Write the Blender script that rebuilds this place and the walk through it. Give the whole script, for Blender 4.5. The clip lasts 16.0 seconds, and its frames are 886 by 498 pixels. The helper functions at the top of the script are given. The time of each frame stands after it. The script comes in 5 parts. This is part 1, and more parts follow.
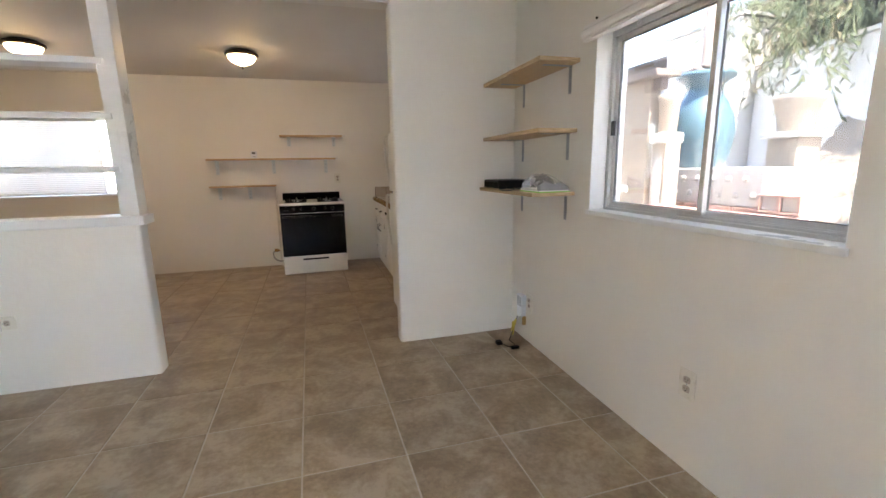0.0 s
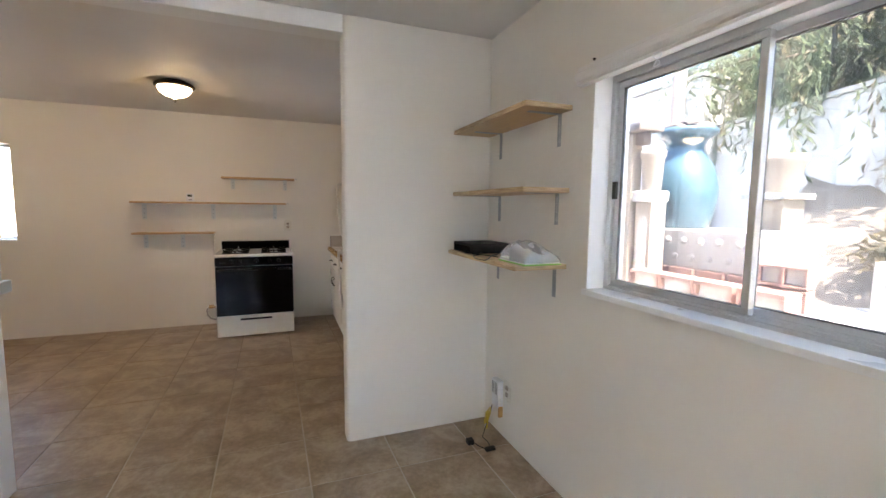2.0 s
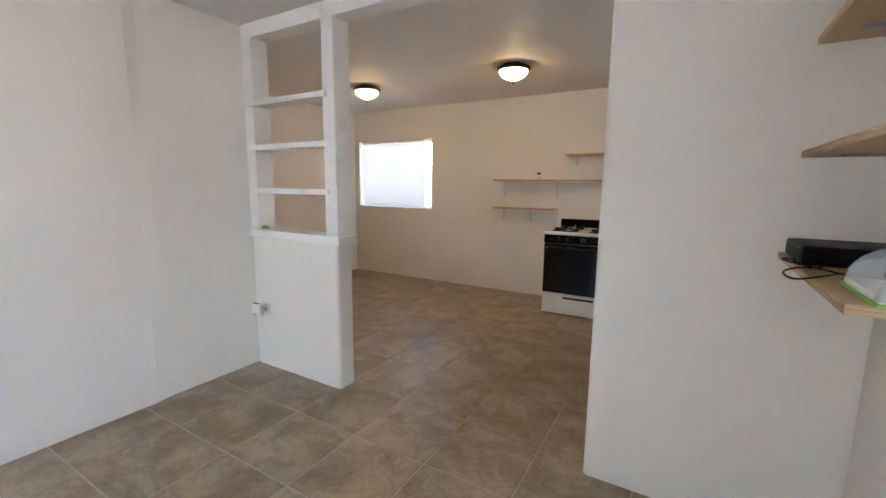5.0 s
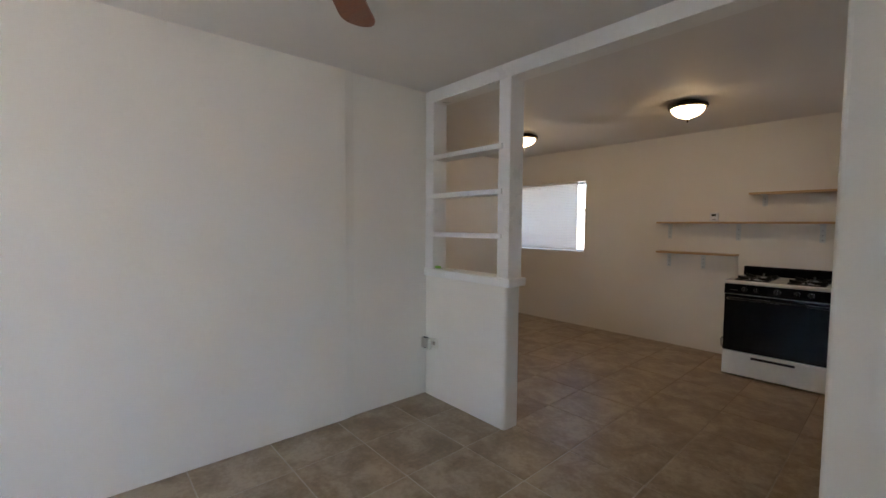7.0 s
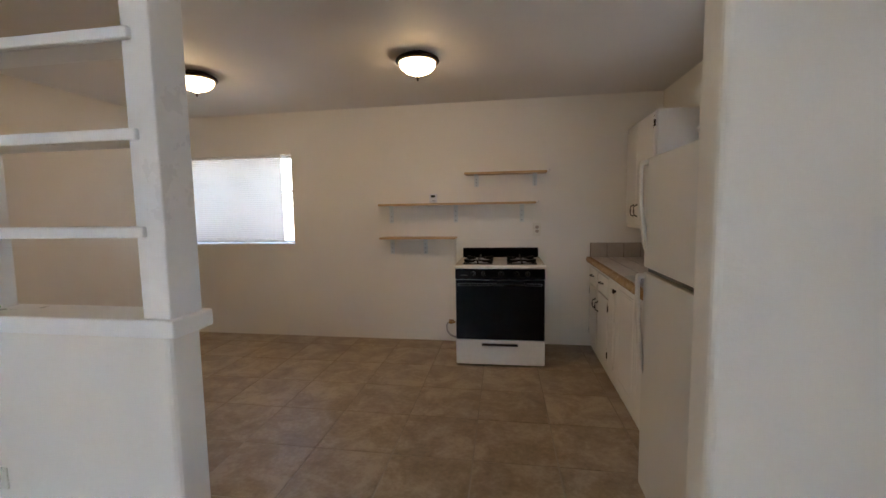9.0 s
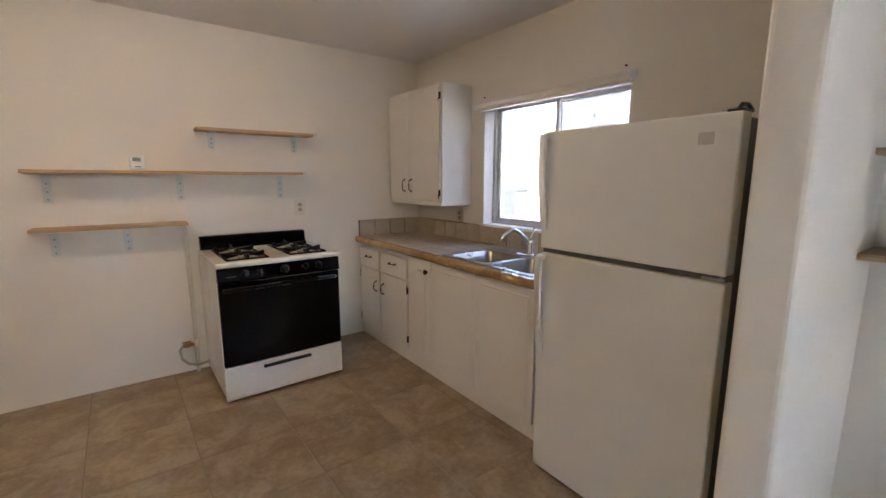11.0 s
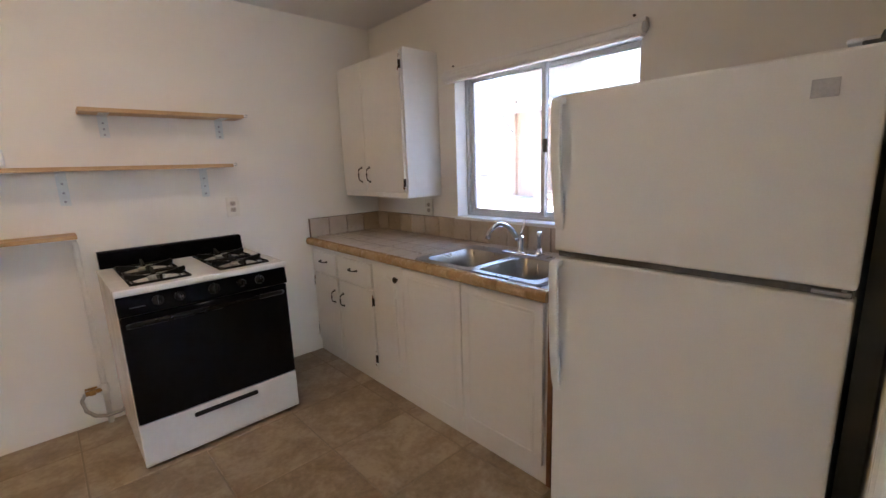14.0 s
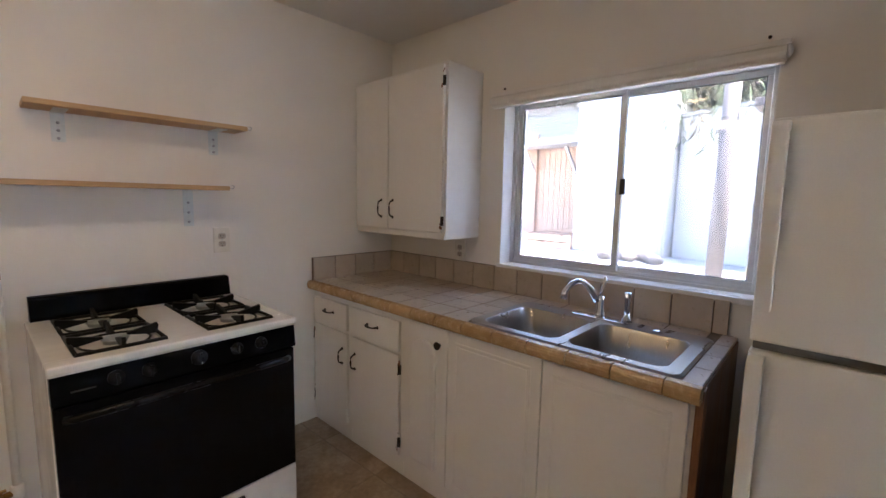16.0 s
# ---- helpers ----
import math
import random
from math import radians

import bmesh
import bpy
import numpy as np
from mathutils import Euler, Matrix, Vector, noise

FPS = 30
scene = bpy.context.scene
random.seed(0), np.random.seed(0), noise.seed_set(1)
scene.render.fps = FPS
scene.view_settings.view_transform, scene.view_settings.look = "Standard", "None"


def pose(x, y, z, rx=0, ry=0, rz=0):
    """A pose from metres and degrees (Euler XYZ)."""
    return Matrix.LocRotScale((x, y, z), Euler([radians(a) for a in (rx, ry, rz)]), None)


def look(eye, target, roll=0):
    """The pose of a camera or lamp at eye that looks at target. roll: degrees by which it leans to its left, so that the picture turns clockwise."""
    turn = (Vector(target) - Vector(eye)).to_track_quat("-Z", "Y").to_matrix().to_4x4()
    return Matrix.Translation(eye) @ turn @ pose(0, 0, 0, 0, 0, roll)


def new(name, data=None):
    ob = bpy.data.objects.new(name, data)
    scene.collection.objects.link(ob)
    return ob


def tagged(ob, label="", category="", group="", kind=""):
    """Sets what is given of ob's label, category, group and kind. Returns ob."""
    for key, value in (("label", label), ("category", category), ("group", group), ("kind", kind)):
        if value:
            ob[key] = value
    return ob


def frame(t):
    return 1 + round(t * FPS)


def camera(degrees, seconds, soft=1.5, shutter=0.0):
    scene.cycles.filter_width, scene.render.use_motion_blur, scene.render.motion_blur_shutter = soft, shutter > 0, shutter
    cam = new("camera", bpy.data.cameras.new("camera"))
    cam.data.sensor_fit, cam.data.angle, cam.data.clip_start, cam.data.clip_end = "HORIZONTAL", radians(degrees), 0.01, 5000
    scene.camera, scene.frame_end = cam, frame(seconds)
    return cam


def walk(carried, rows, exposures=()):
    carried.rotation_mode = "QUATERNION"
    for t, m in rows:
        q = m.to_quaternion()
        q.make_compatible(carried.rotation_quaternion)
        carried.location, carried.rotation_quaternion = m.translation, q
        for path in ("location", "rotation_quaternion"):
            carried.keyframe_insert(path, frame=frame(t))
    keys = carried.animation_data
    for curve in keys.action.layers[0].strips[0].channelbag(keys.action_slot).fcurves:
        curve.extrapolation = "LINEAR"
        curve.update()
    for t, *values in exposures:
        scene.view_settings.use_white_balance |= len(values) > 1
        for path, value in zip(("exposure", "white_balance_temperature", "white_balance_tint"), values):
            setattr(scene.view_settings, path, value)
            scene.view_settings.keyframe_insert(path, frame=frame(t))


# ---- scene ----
cam = camera(93.0, 16.0)
PATH = [
    (0, (0.723, 0.484, 1.288), (1.265, 2.37, 0.906), -1.0),
    (0.5, (0.708, 0.558, 1.288), (1.099, 2.481, 0.903), -2.2),
    (1, (0.794, 0.72, 1.34), (1.075, 2.662, 0.953), -3.4),
    (1.5, (0.863, 0.862, 1.372), (1.302, 2.794, 1.099), -2.8),
    (2, (0.895, 1.008, 1.388), (1.609, 2.866, 1.198), 0.6),
    (2.5, (1.026, 1.142, 1.371), (1.503, 3.068, 1.119), -3.5),
    (3, (1.23, 1.294, 1.373), (1.377, 3.273, 1.122), -0.3),
    (3.5, (1.393, 1.523, 1.349), (1.667, 3.48, 1.042), 4.0),
    (4, (1.489, 1.65, 1.328), (1.467, 3.616, 0.959), 3.0),
    (4.5, (1.603, 1.606, 1.348), (0.931, 3.452, 0.971), 2.8),
    (5, (1.588, 1.508, 1.363), (0.574, 3.205, 1.061), 0.6),
    (5.2, (1.53, 1.457, 1.374), (0.305, 3.026, 1.171), -0.9),
    (7.3, (1.424, 1.303, 1.384), (-0.084, 2.612, 1.268), 0.4),
    (7.5, (1.383, 1.402, 1.373), (0.058, 2.891, 1.201), -0.8),
    (8, (1.257, 1.719, 1.387), (0.248, 3.432, 1.166), -3.5),
    (8.5, (0.998, 2.021, 1.367), (0.325, 3.896, 1.185), -0.5),
    (9, (0.73, 2.286, 1.362), (0.403, 4.251, 1.18), -0.9),
    (9.5, (0.483, 2.574, 1.353), (0.509, 4.555, 1.079), -2.9),
    (10, (0.251, 2.793, 1.369), (0.786, 4.701, 1.098), -1.9),
    (10.2, (0.144, 2.873, 1.388), (0.841, 4.726, 1.108), -1.6),
    (12.3, (-0.202, 3.285, 1.373), (1.249, 4.615, 1.02), 2.3),
    (12.5, (-0.183, 3.284, 1.374), (1.232, 4.65, 1.009), 1.0),
    (13, (-0.095, 3.299, 1.381), (1.175, 4.795, 0.995), -1.5),
    (13.5, (0.025, 3.386, 1.375), (1.177, 4.97, 0.97), -2.2),
    (14, (0.115, 3.588, 1.378), (1.437, 5.038, 0.991), -2.0),
    (14.5, (0.193, 3.835, 1.377), (1.479, 5.317, 0.989), -2.0),
    (15, (0.321, 3.972, 1.372), (1.518, 5.527, 0.986), -1.2),
    (15.5, (0.299, 4.077, 1.36), (1.542, 5.598, 0.985), 0.8),
    (16, (0.156, 4.25, 1.393), (1.617, 5.596, 1.161), 1.2),
]
# exposure of the clip's camera along the way
EXPO = [
    (0.0, 5.39, 6830, 12), (1.5, 5.29, 6830, 12), (2.0, 5.40, 6550, 12), (3.0, 5.14, 6460, 12), (3.5, 5.19, 6410, 12), (4.0, 5.44, 6410, 12), (4.5, 5.26, 6470, 12), (5.2, 5.41, 6470, 12),
    (7.3, 4.41, 6630, 12), (8.5, 4.56, 6580, 12), (9.0, 4.98, 6530, 12), (9.5, 5.15, 6490, 12), (10.2, 5.40, 6390, 12), (12.3, 5.61, 6040, 14), (14.5, 5.56, 5990, 14), (16.0, 5.36, 5990, 15),
]
walk(cam, [(t, look(eye, target, roll)) for t, eye, target, roll in PATH], EXPO)

# ---------------------------------------------------------------- daylight
SUN_ELEV, SUN_TO = 62.0, (-0.05, 0.97)
world = bpy.data.worlds.new("sky")
scene.world = world
world.use_nodes = True
wn = world.node_tree.nodes
sky = wn.new("ShaderNodeTexSky")
sky.sky_type = "NISHITA"
sky.sun_disc = False
sky.sun_elevation = radians(SUN_ELEV)
sky.sun_rotation = math.atan2(-SUN_TO[0], -SUN_TO[1])
wn["Background"].inputs["Strength"].default_value = 0.15
world.node_tree.links.new(sky.outputs[0], wn["Background"].inputs[0])
sun_data = bpy.data.lights.new("sun", "SUN")
sun_data.energy, sun_data.angle, sun_data.color = 3.2, radians(0.55), (1.0, 0.95, 0.88)
sun = new("sun", sun_data)
flat = math.hypot(*SUN_TO)
sun.matrix_world = look((0, 0, 30), (30 * SUN_TO[0] / flat, 30 * SUN_TO[1] / flat, 30 - 30 * math.tan(radians(SUN_ELEV))))


# ---------------------------------------------------------------- materials
def shader(name):
    m = bpy.data.materials.new(name)
    m.use_nodes = True
    nt = m.node_tree
    return m, nt, nt.nodes, nt.links, nt.nodes["Principled BSDF"]


def put(nt, kind, **values):
    n = nt.nodes.new(kind)
    for k, v in values.items():
        n.inputs[k.replace("_", " ")].default_value = v
    return n


def coords(nt, scale=(1, 1, 1), shuffle=0.0):
    """Object coordinates, stretched, and moved about per object when shuffle is set."""
    tc = nt.nodes.new("ShaderNodeTexCoord")
    mp = nt.nodes.new("ShaderNodeMapping")
    mp.inputs["Scale"].default_value = scale
    nt.links.new(tc.outputs["Object"], mp.inputs["Vector"])
    if shuffle:
        info = nt.nodes.new("ShaderNodeObjectInfo")
        mul = nt.nodes.new("ShaderNodeMath")
        mul.operation = "MULTIPLY"
        mul.inputs[1].default_value = shuffle
        nt.links.new(info.outputs["Random"], mul.inputs[0])
        nt.links.new(mul.outputs[0], mp.inputs["Location"])
    return mp.outputs[0]


def ramp(nt, src, stops):
    r = nt.nodes.new("ShaderNodeValToRGB")
    e = r.color_ramp.elements
    while len(e) < len(stops):
        e.new(0.5)
    for el, (p, c) in zip(e, stops):
        el.position = p
        el.color = (*c, 1) if len(c) == 3 else c
    nt.links.new(src, r.inputs[0])
    return r.outputs[0]


def grey(v):
    return (v, v, v)


def surface(name, a, b, rough=0.5, metal=0.0, big=2.0, fine=60.0, bump=0.1, dist=0.002, stretch=(1, 1, 1), spread=0.12, shuffle=0.0, coat=0.0, spec=0.5):
    """A painted, wooden or metal surface: two tones mixed at two scales, uneven gloss and fine relief."""
    m, nt, nodes, links, bsdf = shader(name)
    vec = coords(nt, stretch, shuffle)
    n1 = put(nt, "ShaderNodeTexNoise", Scale=big, Detail=5.0, Roughness=0.6)
    n2 = put(nt, "ShaderNodeTexNoise", Scale=fine, Detail=3.0, Roughness=0.6)
    for n in (n1, n2):
        links.new(vec, n.inputs["Vector"])
    mix = nt.nodes.new("ShaderNodeMath")
    mix.operation = "MULTIPLY_ADD"
    links.new(n2.outputs[0], mix.inputs[0])
    mix.inputs[1].default_value = 0.4
    sub = nt.nodes.new("ShaderNodeMath")
    sub.operation = "MULTIPLY"
    links.new(n1.outputs[0], sub.inputs[0])
    sub.inputs[1].default_value = 0.6
    links.new(sub.outputs[0], mix.inputs[2])
    links.new(ramp(nt, mix.outputs[0], [(0.36, a), (0.64, b)]), bsdf.inputs["Base Color"])
    links.new(ramp(nt, n1.outputs[0], [(0.3, grey(max(0.02, rough - spread))), (0.7, grey(min(1, rough + spread)))]), bsdf.inputs["Roughness"])
    bsdf.inputs["Metallic"].default_value = metal
    bsdf.inputs["Coat Weight"].default_value = coat
    bsdf.inputs["Specular IOR Level"].default_value = spec
    if bump:
        bp = put(nt, "ShaderNodeBump", Strength=bump, Distance=dist)
        links.new(mix.outputs[0], bp.inputs["Height"])
        links.new(bp.outputs[0], bsdf.inputs["Normal"])
    return m


def plaster(name, a, b):
    """Rolled wall paint on hand-trowelled plaster: slow waves, roller stipple, faint marks."""
    m, nt, nodes, links, bsdf = shader(name)
    vec = coords(nt)
    slow = put(nt, "ShaderNodeTexNoise", Scale=1.1, Detail=4.0, Roughness=0.55)
    mid = put(nt, "ShaderNodeTexNoise", Scale=7.0, Detail=4.0, Roughness=0.6)
    stip = put(nt, "ShaderNodeTexNoise", Scale=170.0, Detail=2.0)
    for n in (slow, mid, stip):
        links.new(vec, n.inputs["Vector"])
    links.new(ramp(nt, slow.outputs[0], [(0.3, a), (0.7, b)]), bsdf.inputs["Base Color"])
    bsdf.inputs["Roughness"].default_value = 0.62
    b1 = put(nt, "ShaderNodeBump", Strength=0.35, Distance=0.012)
    links.new(mid.outputs[0], b1.inputs["Height"])
    b2 = put(nt, "ShaderNodeBump", Strength=0.25, Distance=0.0015)
    links.new(stip.outputs[0], b2.inputs["Height"])
    links.new(b1.outputs[0], b2.inputs["Normal"])
    links.new(b2.outputs[0], bsdf.inputs["Normal"])
    return m


def stone_tile(name, tones, rough, big, shuffle=40.0, vein=0.5, bump=0.25, swirl=0.3, vary=0.10):
    """Glazed stoneware with cloudy veins; each tile shows another part of the pattern."""
    m, nt, nodes, links, bsdf = shader(name)
    vec = coords(nt, (1, 1, 1), shuffle)
    n1 = put(nt, "ShaderNodeTexNoise", Scale=big, Detail=8.0, Roughness=0.68, Distortion=swirl)
    n2 = put(nt, "ShaderNodeTexNoise", Scale=big * 9, Detail=5.0, Roughness=0.65)
    for n in (n1, n2):
        links.new(vec, n.inputs["Vector"])
    info = nodes.new("ShaderNodeObjectInfo")
    add = nodes.new("ShaderNodeMath")
    add.operation = "MULTIPLY_ADD"
    links.new(info.outputs["Random"], add.inputs[0])
    add.inputs[1].default_value = vary
    links.new(n1.outputs[0], add.inputs[2])
    two = nodes.new("ShaderNodeMath")
    two.operation = "MULTIPLY_ADD"
    links.new(n2.outputs[0], two.inputs[0])
    two.inputs[1].default_value = vein * 0.55
    links.new(add.outputs[0], two.inputs[2])
    lo = 0.36 + vein * 0.27
    links.new(ramp(nt, two.outputs[0], [(lo, tones[0]), (lo + 0.14, tones[1]), (lo + 0.30, tones[2])]), bsdf.inputs["Base Color"])
    links.new(ramp(nt, n2.outputs[0], [(0.3, grey(rough - 0.08)), (0.7, grey(rough + 0.1))]), bsdf.inputs["Roughness"])
    bp = put(nt, "ShaderNodeBump", Strength=bump, Distance=0.002)
    links.new(two.outputs[0], bp.inputs["Height"])
    links.new(bp.outputs[0], bsdf.inputs["Normal"])
    return m


def glass(name, tint=(1, 1, 1), rough=0.0):
    m, nt, nodes, links, bsdf = shader(name)
    bsdf.inputs["Base Color"].default_value = (*tint, 1)
    bsdf.inputs["Transmission Weight"].default_value = 1.0
    bsdf.inputs["Roughness"].default_value = rough
    bsdf.inputs["IOR"].default_value = 1.45
    return m


def dusty(m, share):
    """Adds a thin film of dust to a glass that scatters a little daylight."""
    nt = m.node_tree
    tr = nt.nodes.new("ShaderNodeBsdfTranslucent")
    tr.inputs[0].default_value = (0.8, 0.79, 0.77, 1)
    n = put(nt, "ShaderNodeTexNoise", Scale=3.0, Detail=5.0, Roughness=0.65)
    nt.links.new(coords(nt), n.inputs["Vector"])
    mx = nt.nodes.new("ShaderNodeMixShader")
    nt.links.new(ramp(nt, n.outputs[0], [(0.3, grey(share * 0.5)), (0.75, grey(share * 1.5))]), mx.inputs[0])
    nt.links.new(nt.nodes["Principled BSDF"].outputs[0], mx.inputs[1])
    nt.links.new(tr.outputs[0], mx.inputs[2])
    nt.links.new(mx.outputs[0], nt.nodes["Material Output"].inputs[0])


def cloth(name, colour, through_part):
    """Thin fabric or film that lets daylight through."""
    m, nt, nodes, links, bsdf = shader(name)
    bsdf.inputs["Base Color"].default_value = (*colour, 1)
    bsdf.inputs["Roughness"].default_value = 0.8
    tr = nodes.new("ShaderNodeBsdfTranslucent")
    tr.inputs[0].default_value = (*colour, 1)
    mx = nodes.new("ShaderNodeMixShader")
    mx.inputs[0].default_value = through_part
    links.new(bsdf.outputs[0], mx.inputs[1])
    links.new(tr.outputs[0], mx.inputs[2])
    links.new(mx.outputs[0], nodes["Material Output"].inputs[0])
    return m


def film(name, colour, clear):
    """Crumpled clear plastic: partly see-through, glossy on the folds."""
    m, nt, nodes, links, bsdf = shader(name)
    bsdf.inputs["Base Color"].default_value = (*colour, 1)
    bsdf.inputs["Roughness"].default_value = 0.22
    tr = nodes.new("ShaderNodeBsdfTransparent")
    mx = nodes.new("ShaderNodeMixShader")
    mx.inputs[0].default_value = clear
    links.new(bsdf.outputs[0], mx.inputs[1])
    links.new(tr.outputs[0], mx.inputs[2])
    links.new(mx.outputs[0], nodes["Material Output"].inputs[0])
    return m


def lamp_glass(name, colour, strength):
    """Frosted alabaster glass glowing with the bulb behind it."""
    m, nt, nodes, links, bsdf = shader(name)
    vec = coords(nt)
    n = put(nt, "ShaderNodeTexNoise", Scale=22.0, Detail=3.0)
    links.new(vec, n.inputs["Vector"])
    links.new(ramp(nt, n.outputs[0], [(0.3, tuple(c * 0.7 for c in colour)), (0.7, colour)]), bsdf.inputs["Emission Color"])
    bsdf.inputs["Base Color"].default_value = (0.8, 0.72, 0.55, 1)
    bsdf.inputs["Roughness"].default_value = 0.25
    bsdf.inputs["Emission Strength"].default_value = strength
    return m


LAMP_WATTS, LAMP_GLOW = 0.40, 0.95
WALL = plaster("wall_paint", (0.79, 0.752, 0.678), (0.83, 0.795, 0.722))
CEIL = plaster("ceiling_paint", (0.74, 0.71, 0.67), (0.78, 0.755, 0.715))
TRIM = surface("gloss_white_paint", (0.81, 0.80, 0.77), (0.84, 0.83, 0.805), 0.34, big=3, fine=30, bump=0.15, dist=0.002)
CABPAINT = surface("cabinet_paint", (0.81, 0.785, 0.735), (0.84, 0.82, 0.775), 0.42, big=3, fine=40, bump=0.12, dist=0.0015, spread=0.03)
FLOORTILE = stone_tile("stoneware_floor", ((0.240, 0.174, 0.110), (0.318, 0.237, 0.156), (0.432, 0.342, 0.240)), 0.36, 4.2, vein=0.8, bump=0.2, swirl=0.45, vary=0.06)
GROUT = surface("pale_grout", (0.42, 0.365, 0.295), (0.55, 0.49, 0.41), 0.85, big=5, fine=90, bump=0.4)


def brown_joints(m, colour):
    """Kitchen joints (north of the half wall) turn browner, with an uneven border."""
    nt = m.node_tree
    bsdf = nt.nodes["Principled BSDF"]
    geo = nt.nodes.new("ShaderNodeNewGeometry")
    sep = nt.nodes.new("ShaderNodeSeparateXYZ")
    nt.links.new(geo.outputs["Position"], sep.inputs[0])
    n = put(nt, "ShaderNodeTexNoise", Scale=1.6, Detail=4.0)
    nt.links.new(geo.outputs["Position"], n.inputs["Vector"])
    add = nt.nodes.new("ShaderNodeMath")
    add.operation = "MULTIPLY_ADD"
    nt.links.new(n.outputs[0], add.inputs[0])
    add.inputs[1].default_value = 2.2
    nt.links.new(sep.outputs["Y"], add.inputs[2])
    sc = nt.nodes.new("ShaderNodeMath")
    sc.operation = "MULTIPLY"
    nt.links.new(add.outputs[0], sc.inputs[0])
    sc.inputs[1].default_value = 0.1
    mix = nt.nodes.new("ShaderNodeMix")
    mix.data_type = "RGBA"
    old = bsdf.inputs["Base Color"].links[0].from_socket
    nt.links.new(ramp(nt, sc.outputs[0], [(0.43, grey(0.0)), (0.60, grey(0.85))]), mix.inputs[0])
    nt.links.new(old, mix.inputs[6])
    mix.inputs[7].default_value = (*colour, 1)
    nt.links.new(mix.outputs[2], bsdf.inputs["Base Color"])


brown_joints(GROUT, (0.27, 0.21, 0.15))
COUNTERTILE = stone_tile("beige_counter_tile", ((0.40, 0.33, 0.25), (0.455, 0.38, 0.295), (0.51, 0.43, 0.345)), 0.32, 4.0, vein=0.2, bump=0.01)
EDGETILE = stone_tile("ochre_edge_tile", ((0.33, 0.20, 0.085), (0.44, 0.28, 0.13), (0.54, 0.37, 0.19)), 0.22, 6.0)
DARKGROUT = surface("brown_grout", (0.13, 0.09, 0.06), (0.19, 0.14, 0.10), 0.85, big=6, fine=90, bump=0.3)
PINE = surface("pine_board", (0.46, 0.285, 0.13), (0.60, 0.40, 0.205), 0.5, big=3.0, fine=26, bump=0.25, dist=0.001, stretch=(1.2, 14, 14), shuffle=9)
PLY = surface("birch_plywood", (0.50, 0.32, 0.15), (0.64, 0.445, 0.235), 0.5, big=3.0, fine=26, bump=0.25, dist=0.001, stretch=(14, 1.2, 14), shuffle=9)
PLYEDGE = surface("plywood_edge", (0.30, 0.17, 0.07), (0.72, 0.54, 0.32), 0.6, big=2.0, fine=9, bump=0.2, stretch=(2, 2, 55))
SIDEWOOD = surface("brown_stained_wood", (0.16, 0.065, 0.025), (0.29, 0.13, 0.05), 0.45, big=2.0, fine=18, bump=0.2, stretch=(10, 10, 1))
ZINC = surface("zinc_steel", (0.33, 0.345, 0.35), (0.44, 0.455, 0.46), 0.45, 0.75, big=14, fine=80, bump=0.1)
ALU = surface("anodised_aluminium", (0.55, 0.55, 0.545), (0.64, 0.64, 0.63), 0.45, 0.7, big=6, fine=70, bump=0.1)
STEEL = surface("brushed_steel", (0.33, 0.31, 0.29), (0.40, 0.38, 0.355), 0.29, 1.0, big=3, fine=60, bump=0.015, stretch=(1, 4, 1), spread=0.03)
CHROME = surface("chrome", (0.78, 0.78, 0.79), (0.86, 0.86, 0.87), 0.08, 1.0, big=8, fine=60, bump=0.0, spread=0.04)
BRONZE = surface("dark_bronze", (0.028, 0.02, 0.015), (0.05, 0.036, 0.026), 0.42, 0.7, big=12, fine=70, bump=0.1)
BLACKIRON = surface("black_enamel_iron", (0.004, 0.004, 0.004), (0.009, 0.009, 0.009), 0.45, 0.0, big=20, fine=90, bump=0.2, spec=0.2)
BLACKGLASS = surface("black_oven_glass", (0.004, 0.004, 0.005), (0.007, 0.007, 0.009), 0.05, 0.0, big=3, fine=30, bump=0.0, spread=0.0, spec=0.10)
BLACKGLOSS = surface("black_gloss_panel", (0.0025, 0.0025, 0.003), (0.004, 0.004, 0.005), 0.30, 0.0, big=5, fine=40, bump=0.02, spread=0.04, spec=0.02)
BLACKPLASTIC = surface("black_plastic", (0.008, 0.008, 0.009), (0.015, 0.015, 0.017), 0.42, big=15, fine=110, bump=0.1, spec=0.18)
KNOBBLACK = surface("black_knob_plastic", (0.004, 0.004, 0.004), (0.008, 0.008, 0.008), 0.28, big=10, fine=60, bump=0.02, spread=0.03, spec=0.22)
ENAMEL = surface("white_stove_enamel", (0.74, 0.725, 0.69), (0.81, 0.795, 0.76), 0.22, big=3, fine=30, bump=0.03, spread=0.06)
FRIDGE = surface("cream_fridge_enamel", (0.71, 0.69, 0.63), (0.76, 0.74, 0.68), 0.36, big=2, fine=220, bump=0.12, dist=0.001, spread=0.05)
GASKET = surface("grey_door_seal", (0.10, 0.10, 0.095), (0.17, 0.165, 0.155), 0.6, big=10, fine=60, bump=0.1)
DARKGREY = surface("dark_grey_metal", (0.045, 0.045, 0.045), (0.08, 0.08, 0.08), 0.5, 0.2, big=6, fine=80, bump=0.15)
PLATE = surface("ivory_switch_plate", (0.72, 0.68, 0.58), (0.79, 0.75, 0.66), 0.3, big=10, fine=60, bump=0.02)
WHITEPLASTIC = surface("white_plastic", (0.74, 0.75, 0.77), (0.81, 0.82, 0.84), 0.35, big=10, fine=80, bump=0.03)
SOCKET = surface("tan_receptacle", (0.44, 0.37, 0.30), (0.50, 0.43, 0.355), 0.4, big=10, fine=60, bump=0.0)
